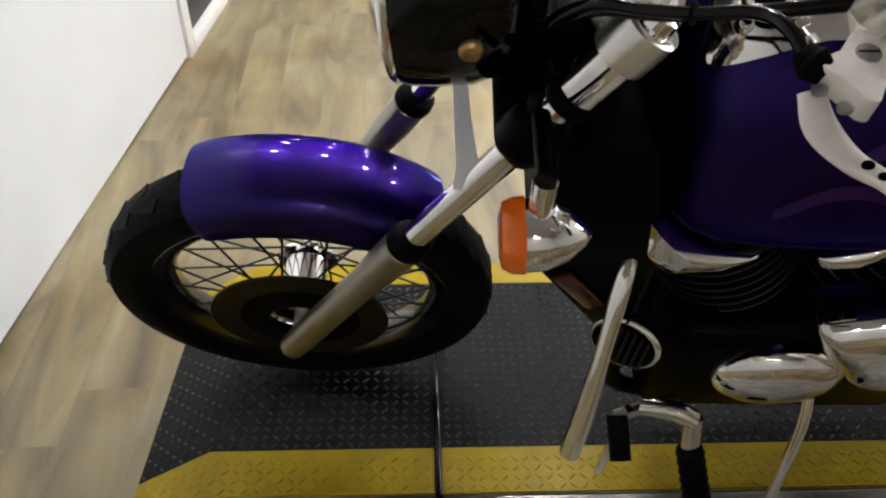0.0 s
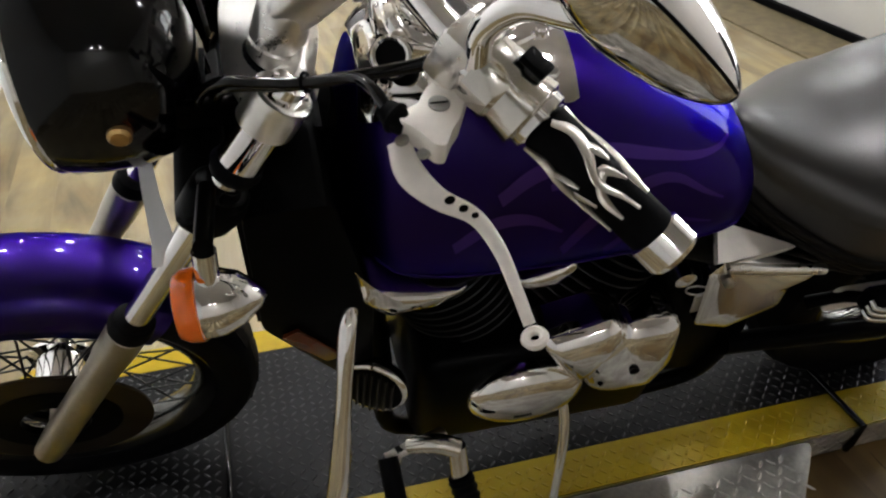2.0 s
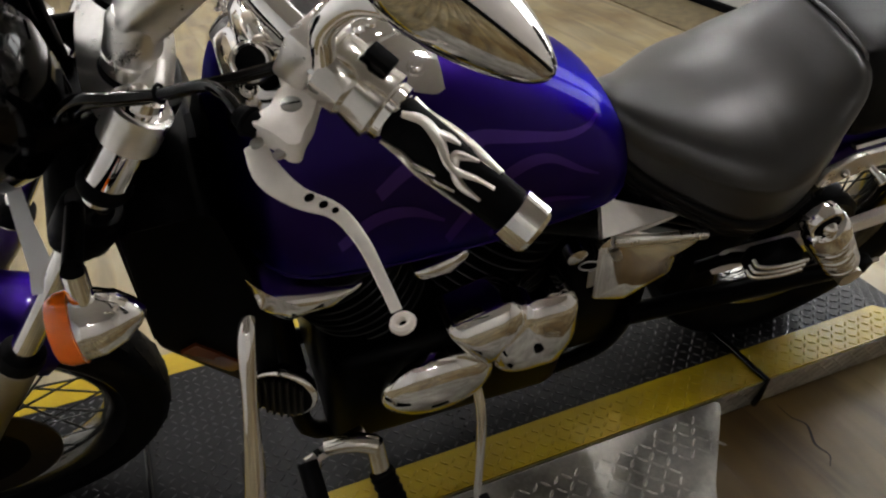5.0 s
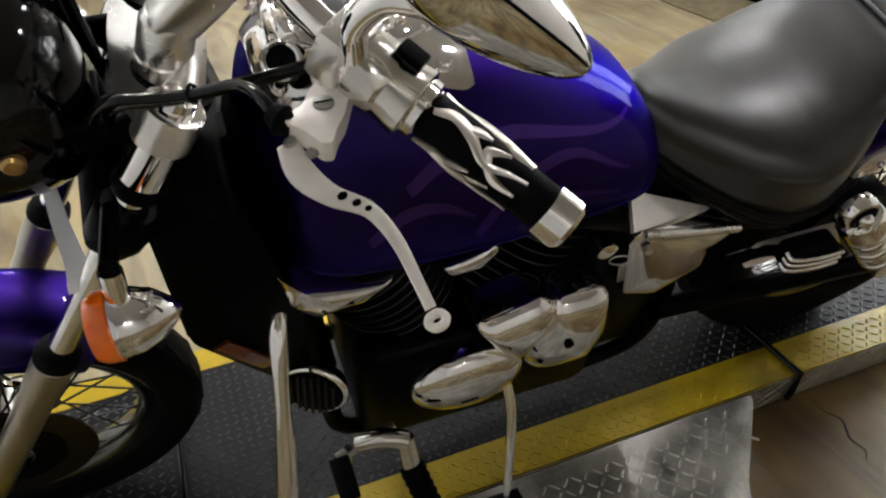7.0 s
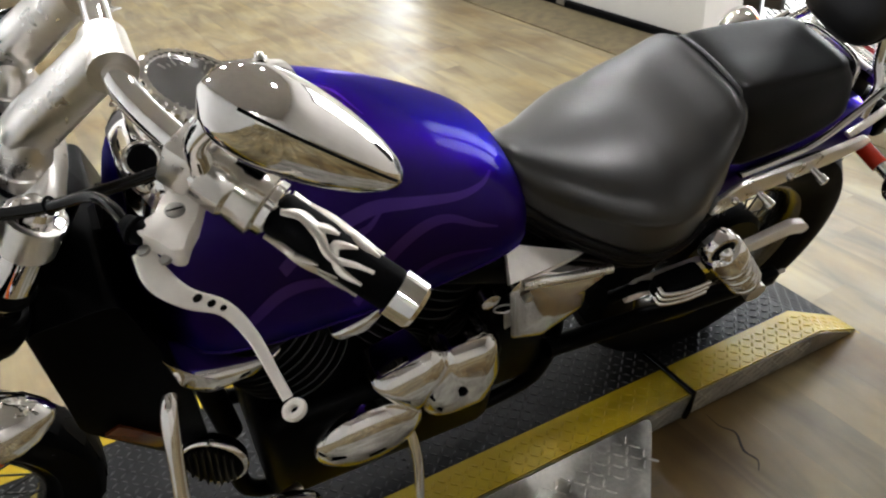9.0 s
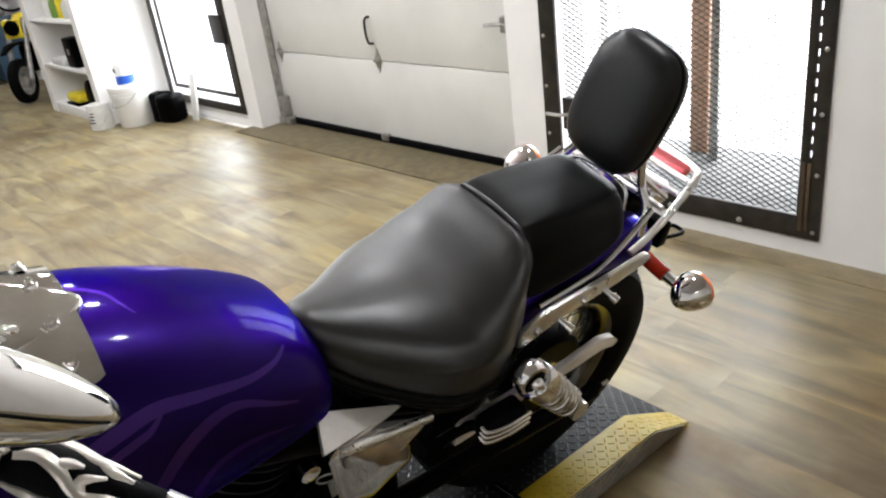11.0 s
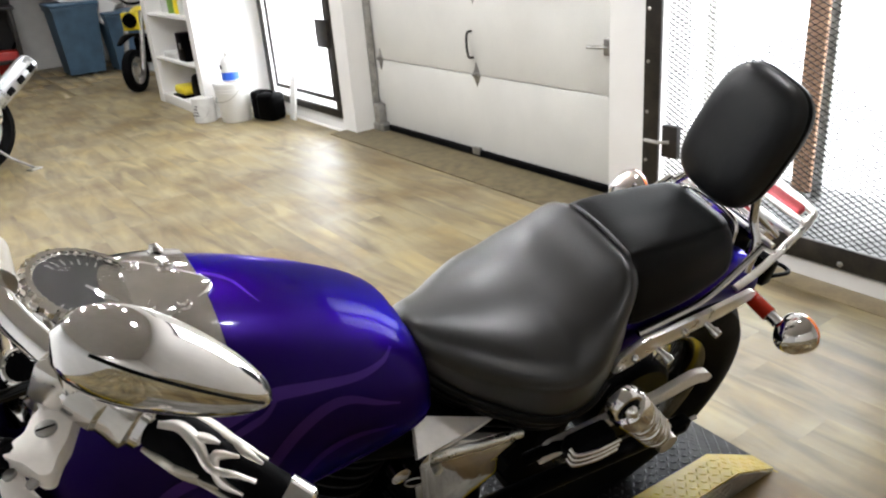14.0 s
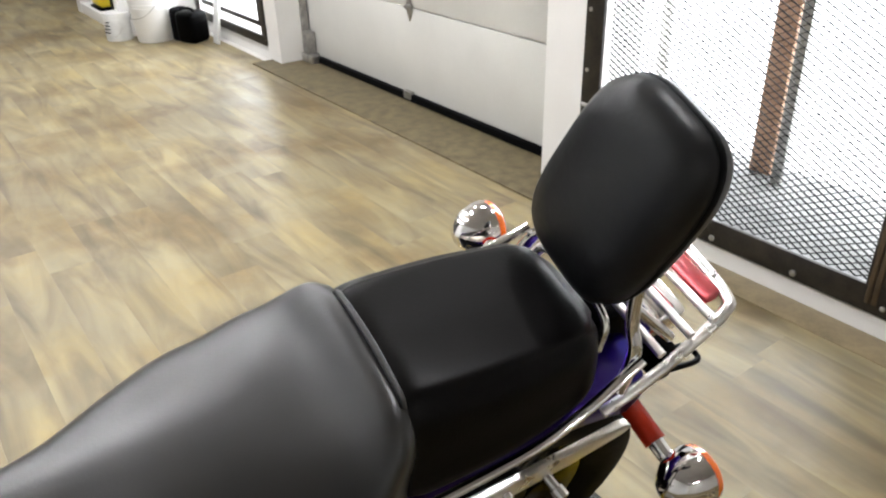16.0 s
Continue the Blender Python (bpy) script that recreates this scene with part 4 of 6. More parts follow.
def tank_section(half, z0, z1, ang, out=0.0):
    """The tank across: widest just above its lower edge, ang 90 at the top, 180 on the left side."""
    c, s = math.cos(radians(ang)), math.sin(radians(ang))
    hi = (z1 - z0) * (0.84 if s > 0 else 0.16) + out
    y, z = (half + out) * math.copysign(abs(c) ** (2 / 2.35), c), hi * math.copysign(abs(s) ** (2 / 2.35), s)
    return (y * (1 - 0.12 * max(0.0, -s)), z0 + 0.16 * (z1 - z0) + z)


def tank_at(x, ang, out=0.0):
    """A point of the tank's skin."""
    rows = smooth_path(TANK, 8)
    xs = [r[0] for r in rows]
    half, z0, z1 = (float(np.interp(x, xs, [r[k] for r in rows])) for k in (1, 2, 3))
    return Vector((x, *tank_section(half, z0, z1, ang, out)))


tank = holder("fuel_tank", moto)
bm = bmesh.new()
ring_faces(bm, [[Vector((x, *tank_section(h, z0, z1, 360 * k / 64))) for k in range(64)] for x, h, z0, z1 in smooth_path(TANK, 6)])
part("tank_shell", bm, TANK_PAINT, tank, "glossy metallic purple tank", 60)


def flame(path, width):
    """A ghost-flame lick painted along a line of the tank's skin."""
    full = smooth_path([(x, a) for x, a in path], 8)
    n = len(full)
    bm = bmesh.new()
    prev = None
    for i, (x, a) in enumerate(full):
        t = i / (n - 1)
        w = width * (0.15 + 0.85 * math.sin(math.pi * min(0.97, 0.25 + 0.75 * t)) ** 0.8)
        j = min(i + 1, n - 1)
        k = max(i - 1, 0)
        da, dx = (full[j][1] - full[k][1]) * 0.0026, full[j][0] - full[k][0]
        ln = math.hypot(da, dx) or 1
        nx, na = -da / ln, dx / ln / 0.0026
        row = [bm.verts.new(tank_at(x + nx * w * u, a + na * w * u, 0.0009)) for u in (-1, 0, 1)]
        if prev:
            for q in (0, 1):
                bm.faces.new((prev[q], prev[q + 1], row[q + 1], row[q]))
        prev = row
    part("flame_decal", bm, FLAME, tank, "faint lighter purple flame")


for path, w in (([(0.565, 156), (0.60, 148), (0.648, 142), (0.69, 138), (0.744, 138), (0.804, 137), (0.846, 131), (0.870, 122)], 0.0075),
                ([(0.645, 176), (0.672, 166), (0.708, 156), (0.75, 149), (0.786, 148), (0.828, 154), (0.86, 158)], 0.0070),
                ([(0.62, 152), (0.655, 148), (0.676, 145), (0.700, 137)], 0.0040), ([(0.60, 84), (0.648, 83), (0.69, 87), (0.714, 97)], 0.0028),
                ([(0.52, 172), (0.56, 164), (0.60, 163), (0.64, 168)], 0.0060), ([(0.70, 178), (0.74, 170), (0.79, 168), (0.85, 172)], 0.0045)):
    flame(path, w)

lip = [tank_at(x, 184, 0.0015) for x in np.linspace(0.44, 0.925, 24)]
part("lower_lip", tube(lip, 0.0022, 8), TANK_PAINT, tank, "rolled lower seam")

con = holder("speedometer", moto)
lock = holder("ignition_switch", moto)
p = Vector((0.462, -0.070, 0.985))
part("barrel", lathe([(0, 0.020), (0.014, 0.019), (0.016, 0.016)], p, (-0.1, -0.6, 0.8), 22), RUBBER, lock, "black lock barrel")
part("ring", torus(p + Vector((-0.002, -0.008, 0.011)), (-0.1, -0.6, 0.8), 0.017, 0.0035, 24, 8), CHROME, lock, "chrome lock ring")
GN = Vector((0.42, 0, 0.90)).normalized()
GC = Vector((0.535, 0, 1.000))
PLATE_ROWS = [(0.428, 40), (0.44, 40), (0.47, 36), (0.52, 31), (0.58, 31), (0.625, 33), (0.640, 33), (0.650, 31)]
bm = bmesh.new()
grid = []
for lift_by in (0.007, -0.002):
    grid.append([[bm.verts.new(tank_at(x + 0.006 * math.cos(radians(a * k / 10 * 2)), 90 + a * k / 10, lift_by)) for k in range(-10, 11)] for x, a in smooth_path(PLATE_ROWS, 4)])
top, low = grid
for i in range(len(top) - 1):
    for k in range(20):
        bm.faces.new((top[i][k], top[i + 1][k], top[i + 1][k + 1], top[i][k + 1]))
    for k in (0, 20):
        bm.faces.new((top[i][k], top[i + 1][k], low[i + 1][k], low[i][k]))
for i in (0, len(top) - 1):
    for k in range(20):
        bm.faces.new((top[i][k], top[i][k + 1], low[i][k + 1], low[i][k]))
part("console_plate", bm, CHROME, con, "broad chrome plate over the tank top", 50)
for x, angles in ((0.625, (66, 82, 98, 114)), (0.455, (64, 116)), (0.50, (66, 114))):
    for a in angles:
        p = tank_at(x, a, 0.007)
        part("console_bolt", lathe([(0, 0.010), (0.004, 0.009), (0.0045, 0.006), (0.009, 0.0055), (0.010, 0.003)], p, p - Vector((x, 0, 0.84)), 14), CHROME, con)
rows = [(0.455, 0.030, 0.955, 0.992), (0.475, 0.058, 0.950, 1.006), (0.535, 0.068, 0.950, 1.000), (0.585, 0.062, 0.955, 0.990), (0.625, 0.045, 0.950, 0.979), (0.655, 0.022, 0.950, 0.970), (0.667, 0.006, 0.955, 0.966)]
bm = bmesh.new()
ring_faces(bm, [super_ring(x, 0, h, z0, z1, 28, 2.6) for x, h, z0, z1 in smooth_path(rows, 5)])
part("console", bm, CHROME, con, "chrome tank console", 60)
part("gauge_cup", lathe([(-0.03, 0.050), (-0.004, 0.062), (0.004, 0.063), (0.009, 0.058), (0.009, 0.054), (0.001, 0.053), (0.0, 0.02)], GC, GN, 40), CHROME, con, "chrome gauge cup")
bm = bmesh.new()
gq = GN.to_track_quat("Z", "X").to_matrix()
ring_faces(bm, [[GC + gq @ Vector((r * (1 + 0.018 * math.cos(k * math.pi)) * math.cos(k * math.pi / 40), r * (1 + 0.018 * math.cos(k * math.pi)) * math.sin(k * math.pi / 40), h)) for k in range(80)]
                for h, r in ((-0.004, 0.062), (0.002, 0.066), (0.008, 0.066), (0.012, 0.062), (0.012, 0.056), (0.004, 0.055))], caps=False)
part("bezel", bm, CHROME, con, "knurled chrome bezel", 20)
part("dial", lathe([(0.003, 0.001), (0.0035, 0.054)], GC, GN, 36), DIAL, con, "grey dial")
part("glass", lathe([(0.012, 0.001), (0.011, 0.03), (0.009, 0.054)], GC, GN, 36), CLEAR, con)
gq = GN.to_track_quat("Z", "X").to_matrix().to_4x4()
part("needle", box(-0.002, 0.036, -0.0012, 0.0012, 0.0055, 0.0065, m=Matrix.Translation(GC) @ gq @ pose(0, 0, 0, 0, 0, 140)), WHITE, con, "white needle")
for i in range(25):
    part("tick", box(0.040, 0.050 if i % 2 == 0 else 0.045, -0.0008, 0.0008, 0.004, 0.0046, m=Matrix.Translation(GC) @ gq @ pose(0, 0, 0, 0, 0, 45 + i * 11.2)), WHITE, con)
for x, y in ((0.59, -0.035), (0.59, 0.035)):
    part("screw", lathe([(0, 0.007), (0.004, 0.006), (0.005, 0.003)], (x, y, 0.985 if x < 0.6 else 0.976), (0.2, 0, 1), 14), CHROME, con)

# seats
def cushion_ring(x, p, zc, pz, h, hz, b, bz, soft=False):
    """A section with a dished top panel, a creased panel edge and sloping sides."""
    if soft:
        u, v = p / h, min(0.985, (pz - hz) / (zc - hz))
        lo, hi = 2.2, 6.0
        for _ in range(24):
            mid = (lo + hi) / 2
            lo, hi = (mid, hi) if u ** mid + v ** mid > 1 else (lo, mid)
        lo = 2.1 + (lo - 2.1) * min(1.0, max(0.0, (x - 1.165) / 0.09))
        arc = [i * math.pi / 32 for i in range(17)]
        top = [(h * math.sin(t) ** (2 / lo), hz + (zc - hz) * max(0.0, math.cos(t)) ** (2 / lo)) for t in arc]
        half = top[::2] + [(b, bz), (b * 0.6, bz - 0.003), (0, bz - 0.004)]
    else:
        half = [(0, zc), (p * 0.55, zc * 0.5 + pz * 0.5 + 0.003), (p * 0.90, pz + 0.004), (p, pz - 0.003), (p + (h - p) * 0.5, pz * 0.7 + hz * 0.3), (h, hz), (b, bz), (b * 0.6, bz - 0.003), (0, bz - 0.004)]
    pts = [(float(q[0]), float(q[1])) for q in smooth_path(half, 4)]
    slim = 0.90 if x < 1.18 else min(1.0, 0.90 + (x - 1.18) * 0.8)
    full = [(y * slim, z) for y, z in pts] + [(-y, z) for y, z in pts[-2:0:-1]]
    return [Vector((x, y, z)) for y, z in full]


SEAT = [(0.925, 0.018, 0.786, 0.781, 0.024, 0.765, 0.020, 0.745), (0.945, 0.043, 0.796, 0.782, 0.052, 0.750, 0.046, 0.712), (1.00, 0.083, 0.784, 0.757, 0.093, 0.718, 0.086, 0.672),
        (1.07, 0.131, 0.774, 0.744, 0.143, 0.704, 0.130, 0.640), (1.12, 0.158, 0.774, 0.742, 0.170, 0.700, 0.155, 0.624), (1.165, 0.165, 0.780, 0.750, 0.179, 0.700, 0.163, 0.616),
        (1.21, 0.146, 0.788, 0.772, 0.171, 0.705, 0.160, 0.620), (1.25, 0.112, 0.806, 0.799, 0.150, 0.712, 0.148, 0.640), (1.285, 0.086, 0.836, 0.833, 0.128, 0.735, 0.130, 0.675), (1.305, 0.075, 0.840, 0.836, 0.112, 0.75, 0.112, 0.70)]
seat = holder("rider_seat", moto)
bm = bmesh.new()
ring_faces(bm, [cushion_ring(*q, soft=True) for q in smooth_path(SEAT, 6)])
part("cushion", bm, LEATHER, seat, "black grained leather rider cushion", 70)
for k, (dy, dz, r) in enumerate(((0.004, 0.006, 0.010), (-0.004, -0.014, 0.009), (-0.012, -0.030, 0.008))):
    for s in (-1, 1):
        part("seat_fold", tube([(q[0], s * (q[6] + dy), q[7] + dz) for q in SEAT[1:8]], r, 10, smooth=5), VINYL, seat, "folded vinyl skirt under the cushion")
PILLION = [(1.302, 0.075, 0.838, 0.834, 0.112, 0.765, 0.120, 0.728), (1.33, 0.080, 0.843, 0.839, 0.116, 0.770, 0.126, 0.730), (1.42, 0.083, 0.835, 0.832, 0.117, 0.772, 0.127, 0.738),
           (1.50, 0.080, 0.829, 0.825, 0.111, 0.772, 0.118, 0.748), (1.545, 0.072, 0.827, 0.821, 0.101, 0.775, 0.102, 0.752), (1.574, 0.047, 0.812, 0.805, 0.072, 0.78, 0.072, 0.758)]
pill = holder("pillion_seat", moto)
bm = bmesh.new()
ring_faces(bm, [cushion_ring(*q) for q in smooth_path(PILLION, 6)])
part("cushion", bm, VINYL, pill, "black vinyl pillion cushion", 60)
ridge = [(1.303, -0.100, 0.785), (1.304, -0.078, 0.832), (1.305, -0.062, 0.841), (1.306, 0, 0.845), (1.305, 0.062, 0.841), (1.304, 0.078, 0.832), (1.303, 0.100, 0.785)]
part("piping", tube(ridge, 0.0035, 10, smooth=5), LEATHER, pill, "raised leather seam")
part("grab_strap", tube([(1.572, -0.075, 0.775), (1.580, -0.06, 0.812), (1.585, 0.0, 0.818), (1.580, 0.06, 0.812), (1.572, 0.075, 0.775)], 0.005, 10, smooth=5), CHROME, pill, "chrome trim strip")

# sissy bar and rack
rest = holder("backrest", moto)
BM = Matrix.Translation((1.586, -0.004, 0.958)) @ pose(0, 0, 0, 6.0, 12, 0)


def pad_ring(x, sc):
    return [BM @ Vector((x, 0.090 * sc * math.copysign(abs(math.cos(t)) ** 0.58, math.cos(t)) * (1 - 0.02 * math.sin(t)), 0.120 * sc * math.copysign(abs(math.sin(t)) ** 0.60, math.sin(t)))) for t in [2 * math.pi * k / 44 for k in range(44)]]


bm = bmesh.new()
ring_faces(bm, [pad_ring(x, s) for x, s in ((-0.036, 0.30), (-0.034, 0.62), (-0.028, 0.86), (-0.014, 0.985), (0.004, 1.0), (0.022, 0.99), (0.036, 0.93))])
part("pad", bm, HIDE, rest, "black padded backrest cushion", 60)
bm = bmesh.new()
ring_faces(bm, [[p for p in pad_ring(0.0, 1.004)], [p for p in pad_ring(0.006, 1.012)], [p for p in pad_ring(0.012, 1.004)]], caps=False)
part("piping", bm, RUBBER, rest)
bm = bmesh.new()
ring_faces(bm, [pad_ring(0.034, 0.94), pad_ring(0.042, 0.90)])
part("back_shell", bm, CHROME, rest, "chrome back shell")
for s in (-1, 1):
    part("upright", tube([(1.60, s * 0.055, 0.92), (1.60, s * 0.078, 0.83), (1.600, s * 0.102, 0.790), (1.590, s * 0.114, 0.735)], 0.0085, 12, smooth=5), CHROME, rest, "chrome upright")
    part("upright_brace", tube([(1.605, s * 0.070, 0.835), (1.66, s * 0.10, 0.785)], 0.007, 10), CHROME, rest)
rack = holder("luggage_rack", moto)
half_loop = [(1.575, 0.117, 0.700), (1.630, 0.117, 0.728), (1.690, 0.115, 0.775), (1.732, 0.109, 0.806), (1.750, 0.090, 0.813)]
loop = [(x, -y, z) for x, y, z in half_loop] + [(1.757, 0.0, 0.815)] + half_loop[::-1]
part("hoop", tube(loop, 0.0078, 12, smooth=5, flat=0.8), LEVER, rack, "polished flat hoop")
for x in (1.640, 1.680, 1.712):
    z = 0.768 + (x - 1.62) * 0.42
    part("crossbar", tube([(x, -0.114, z), (x, 0.114, z)], 0.0058, 10), LEVER, rack)
tail = holder("tail_lamp", moto)
part("housing", box(1.675, 1.735, -0.070, 0.070, 0.725, 0.771, 0.014, 3), CHROME, tail, "chrome housing")
part("lens", box(1.722, 1.748, -0.088, 0.088, 0.797, 0.818, 0.008, 3), RED, tail, "red lens")
part("mount", box(1.62, 1.72, -0.03, 0.03, 0.66, 0.745, 0.01), SATIN, tail)
for s in (-1, 1):
    g = holder("fender_strut", moto)
    part("side_plate", plate(round_outline([(1.262, 0.655), (1.266, 0.684), (1.315, 0.708), (1.45, 0.712), (1.574, 0.724), (1.590, 0.712), (1.582, 0.700), (1.503, 0.684), (1.36, 0.672), (1.285, 0.652)], 0.010), 0.010, pose(0, s * 0.146, 0), 0.003), LEVER, g, "polished alloy fender strut")
    part("upper_rail", tube([(1.32, s * 0.130, 0.708), (1.40, s * 0.129, 0.713), (1.47, s * 0.128, 0.722), (1.53, s * 0.125, 0.752), (1.60, s * 0.116, 0.792)], 0.0068, 10, smooth=4, flat=0.7), CHROME, g, "thin chrome upper rail")
    for x, z in ((1.30, 0.682), (1.41, 0.696)):
        part("bolt", lathe([(0, 0.007), (0.006, 0.007), (0.010, 0.004)], (x, s * 0.152, z), (0, s, 0), 14), CHROME, g)
        part("stud", lathe([(0, 0.006), (0.016, 0.006), (0.017, 0.0085), (0.030, 0.0085), (0.032, 0.004)], (x + 0.06, s * 0.150, z - 0.010), (0.25, s, -0.25), 12), CHROME, g)


def rear_signal(s):
    g = holder("rear_indicator", moto)
    a, b = Vector((1.655, s * 0.092, 0.645)), Vector((1.660, s * 0.190, 0.630))
    c = Vector((1.662, -0.216, 0.632)) if s < 0 else Vector((1.602, 0.210, 0.698))
    if s > 0:
        a, b = a - Vector((0.06, 0, -0.066)), b - Vector((0.06, 0, -0.066))
    part("stalk_sleeve", tube([a, a.lerp(b, 0.68)], 0.015, 16), MAROON, g, "dark red stalk sleeve")
    part("stalk", tube([a.lerp(b, 0.60), b], 0.011, 16), CHROME, g, "chrome stalk")
    part("body", lathe([(-0.042, 0.005), (-0.036, 0.018), (-0.020, 0.031), (0.0, 0.0385), (0.012, 0.040)], c, (1, 0, 0), 28), CHROME, g, "chrome bullet housing")
    part("lens", lathe([(0.012, 0.040), (0.022, 0.038), (0.030, 0.029), (0.034, 0.010)], c, (1, 0, 0), 28), AMBER, g, "amber lens")


for s in (-1, 1):
    rear_signal(s)
part("plate_bracket", tube([(1.765, -0.076, 0.626), (1.822, -0.077, 0.615), (1.834, -0.062, 0.612), (1.822, -0.047, 0.615), (1.765, -0.048, 0.626)], 0.0045, 10, smooth=4), SATIN, moto, "black wire bracket")
part("plate_holder", box(1.740, 1.770, -0.078, 0.078, 0.605, 0.665, 0.006), SATIN, moto)

# shocks, swingarm, chain guard
for s in (-1, 1):
    g = holder("shock_absorber", moto)
    a, b = Vector((1.259, s * 0.186, 0.630)), Vector((1.432, s * 0.186, 0.424))
    d = (b - a).normalized()
    ln = (b - a).length
    part("top_mount", lathe([(-0.010, 0.020), (-0.008, 0.030), (0.010, 0.031), (0.016, 0.028), (0.017, 0.023), (0.013, 0.021), (0.013, 0.010)], a + Vector((0, s * 0.004, 0)), (0, s, 0), 28), CHROME, g, "chrome top mount")
    part("bush", torus(a + Vector((0, s * 0.020, 0)), (0, s, 0), 0.018, 0.0040, 24, 8), RUBBER, g, "black rubber bush")
    part("acorn_nut", lathe([(0.016, 0.012), (0.024, 0.012), (0.030, 0.008), (0.033, 0.003)], a + Vector((0, s * 0.004, 0)), (0, s, 0), 16), CHROME, g)
    part("spring_cover", lathe([(0.022, 0.020), (0.026, 0.034), (0.034, 0.037), (0.068, 0.038), (0.072, 0.034)], a, d, 28), CHROME, g, "chrome spring cover")
    pts = []
    for i in range(200):
        t = i / 199
        q = d.to_track_quat("Z", "Y").to_matrix()
        pts.append(a + d * (0.076 + 0.150 * t) + q @ Vector(((0.030 - 0.004 * t) * math.cos(t * 46), (0.030 - 0.004 * t) * math.sin(t * 46), 0)))
    part("spring", tube(pts, 0.0064, 8), WORN_CHROME, g, "chrome coil spring")
    part("damper", lathe([(0.04, 0.017), (ln - 0.02, 0.017)], a, d, 16), SATIN, g)
    part("bottom_eye", lathe([(-0.02, 0.010), (-0.02, 0.022), (0.02, 0.022), (0.02, 0.010)], b, (0, 1, 0), 18), ALLOY, g)
    arm = holder("swingarm", moto)
    part("arm_tube", tube([(1.02, s * 0.135, 0.385), (1.30, s * 0.132, 0.345), (1.58, s * 0.132, 0.312)], 0.019, 14), SATIN, arm, "black swingarm tube")
    part("axle_block", box(1.55, 1.60, s * 0.132 - 0.014, s * 0.132 + 0.014, 0.292, 0.332, 0.006), SATIN, arm)
    part("adjuster_bolt", tube([(1.595, s * 0.132, 0.312), (1.63, s * 0.132, 0.311)], 0.005, 8), ALLOY, arm)
guard = holder("chain_guard", moto)
# pale colour replaces the white that the upward-facing chrome would reflect
part("guard_blade", plate(round_outline([(1.150, 0.472), (1.163, 0.520), (1.32, 0.519), (1.42, 0.515), (1.47, 0.523), (1.515, 0.530), (1.555, 0.516), (1.578, 0.492), (1.566, 0.482), (1.53, 0.494), (1.45, 0.486), (1.32, 0.489), (1.19, 0.472)], 0.010), 0.014, pose(0, -0.145, 0), 0.004), PALE, guard, "chrome chain guard, its bright reflection put in as pale colour")
peg = holder("passenger_peg", moto)
part("peg_arm", tube([(1.14, -0.13, 0.47), (1.17, -0.15, 0.51), (1.20, -0.18, 0.54)], [0.012, 0.010, 0.009], 12, smooth=4), SATIN, peg, "black peg arm")
for k in range(3):
    part("peg_rib", tube([(1.166, -0.192, 0.562 - k * 0.013), (1.172, -0.206, 0.558 - k * 0.013), (1.215, -0.213, 0.556 - k * 0.013), (1.262, -0.211, 0.552 - k * 0.013)], 0.0042, 10, smooth=4), CHROME, peg)
part("peg_body", box(1.170, 1.262, -0.207, -0.165, 0.522, 0.564, 0.010, 3), RUBBER, peg, "black rubber peg block")

# engine
eng = holder("engine", moto)
bm = box(0.50, 0.93, -0.145, 0.145, 0.20, 0.47, 0.035, 3)
box(0.88, 1.06, -0.11, 0.11, 0.24, 0.56, 0.03, 3, bm=bm)
part("crankcase", bm, SATIN, eng, "satin black crankcase")
for k, (cx, cz, tilt) in enumerate(((0.560, 0.555, -26), (0.800, 0.560, 26))):
    m = Matrix.Translation((cx, 0, cz)) @ pose(0, 0, 0, 0, tilt, 0)
    part("barrel", lathe([(-0.10, 0.066), (0.10, 0.066)], (cx, 0, cz), m.to_3x3() @ Vector((0, 0, 1)), 28), SATIN, eng, "black cylinder barrel")
    for i in range(9):
        z = -0.085 + i * 0.021
        part("fin", lathe([(z, 0.06), (z, 0.104), (z + 0.002, 0.106), (z + 0.004, 0.104), (z + 0.004, 0.06)], (cx, 0, cz), m.to_3x3() @ Vector((0, 0, 1)), 36), FIN, eng)
    part("head_cover", box(-0.075, 0.075, -0.135, 0.135, 0.105, 0.150, 0.016, 3, m=m), SATIN, eng, "satin black cylinder head cover")
part("intake_cover", pillow(round_outline([(0.409, 0.742), (0.428, 0.702), (0.504, 0.684), (0.560, 0.669), (0.532, 0.638), (0.451, 0.629), (0.420, 0.665)], 0.010), -0.09, -0.128, 0.024), CHROME, eng, "chrome side cover under the tank", 35)
part("tank_bracket", pillow(round_outline([(0.622, 0.664), (0.640, 0.673), (0.691, 0.690), (0.702, 0.678), (0.680, 0.648), (0.630, 0.645)], 0.006), -0.10, -0.132, 0.012), CHROME, eng, "chrome bracket", 35)
part("alternator_cover", lathe([(0, 0.092), (0.014, 0.094), (0.022, 0.090), (0.034, 0.070), (0.040, 0.046), (0.043, 0.024), (0.044, 0.002)], (0.668, -0.150, 0.388), (0.0, -1, 0.10), 44, squash=0.72), CHROME, eng, "oval chrome engine cover")
part("sprocket_cover", pillow(round_outline([(0.797, 0.545), (0.885, 0.540), (0.906, 0.450), (0.888, 0.362), (0.800, 0.362), (0.768, 0.372), (0.758, 0.430)], 0.022), -0.10, -0.150, 0.046), CHROME, eng, "chrome sprocket cover", 35)
part("clutch_cover", pillow(round_outline([(0.668, 0.532), (0.768, 0.564), (0.800, 0.540), (0.768, 0.432), (0.744, 0.405), (0.700, 0.470)], 0.018), -0.10, -0.150, 0.040), CHROME, eng, "chrome cover beside the sprocket", 35)
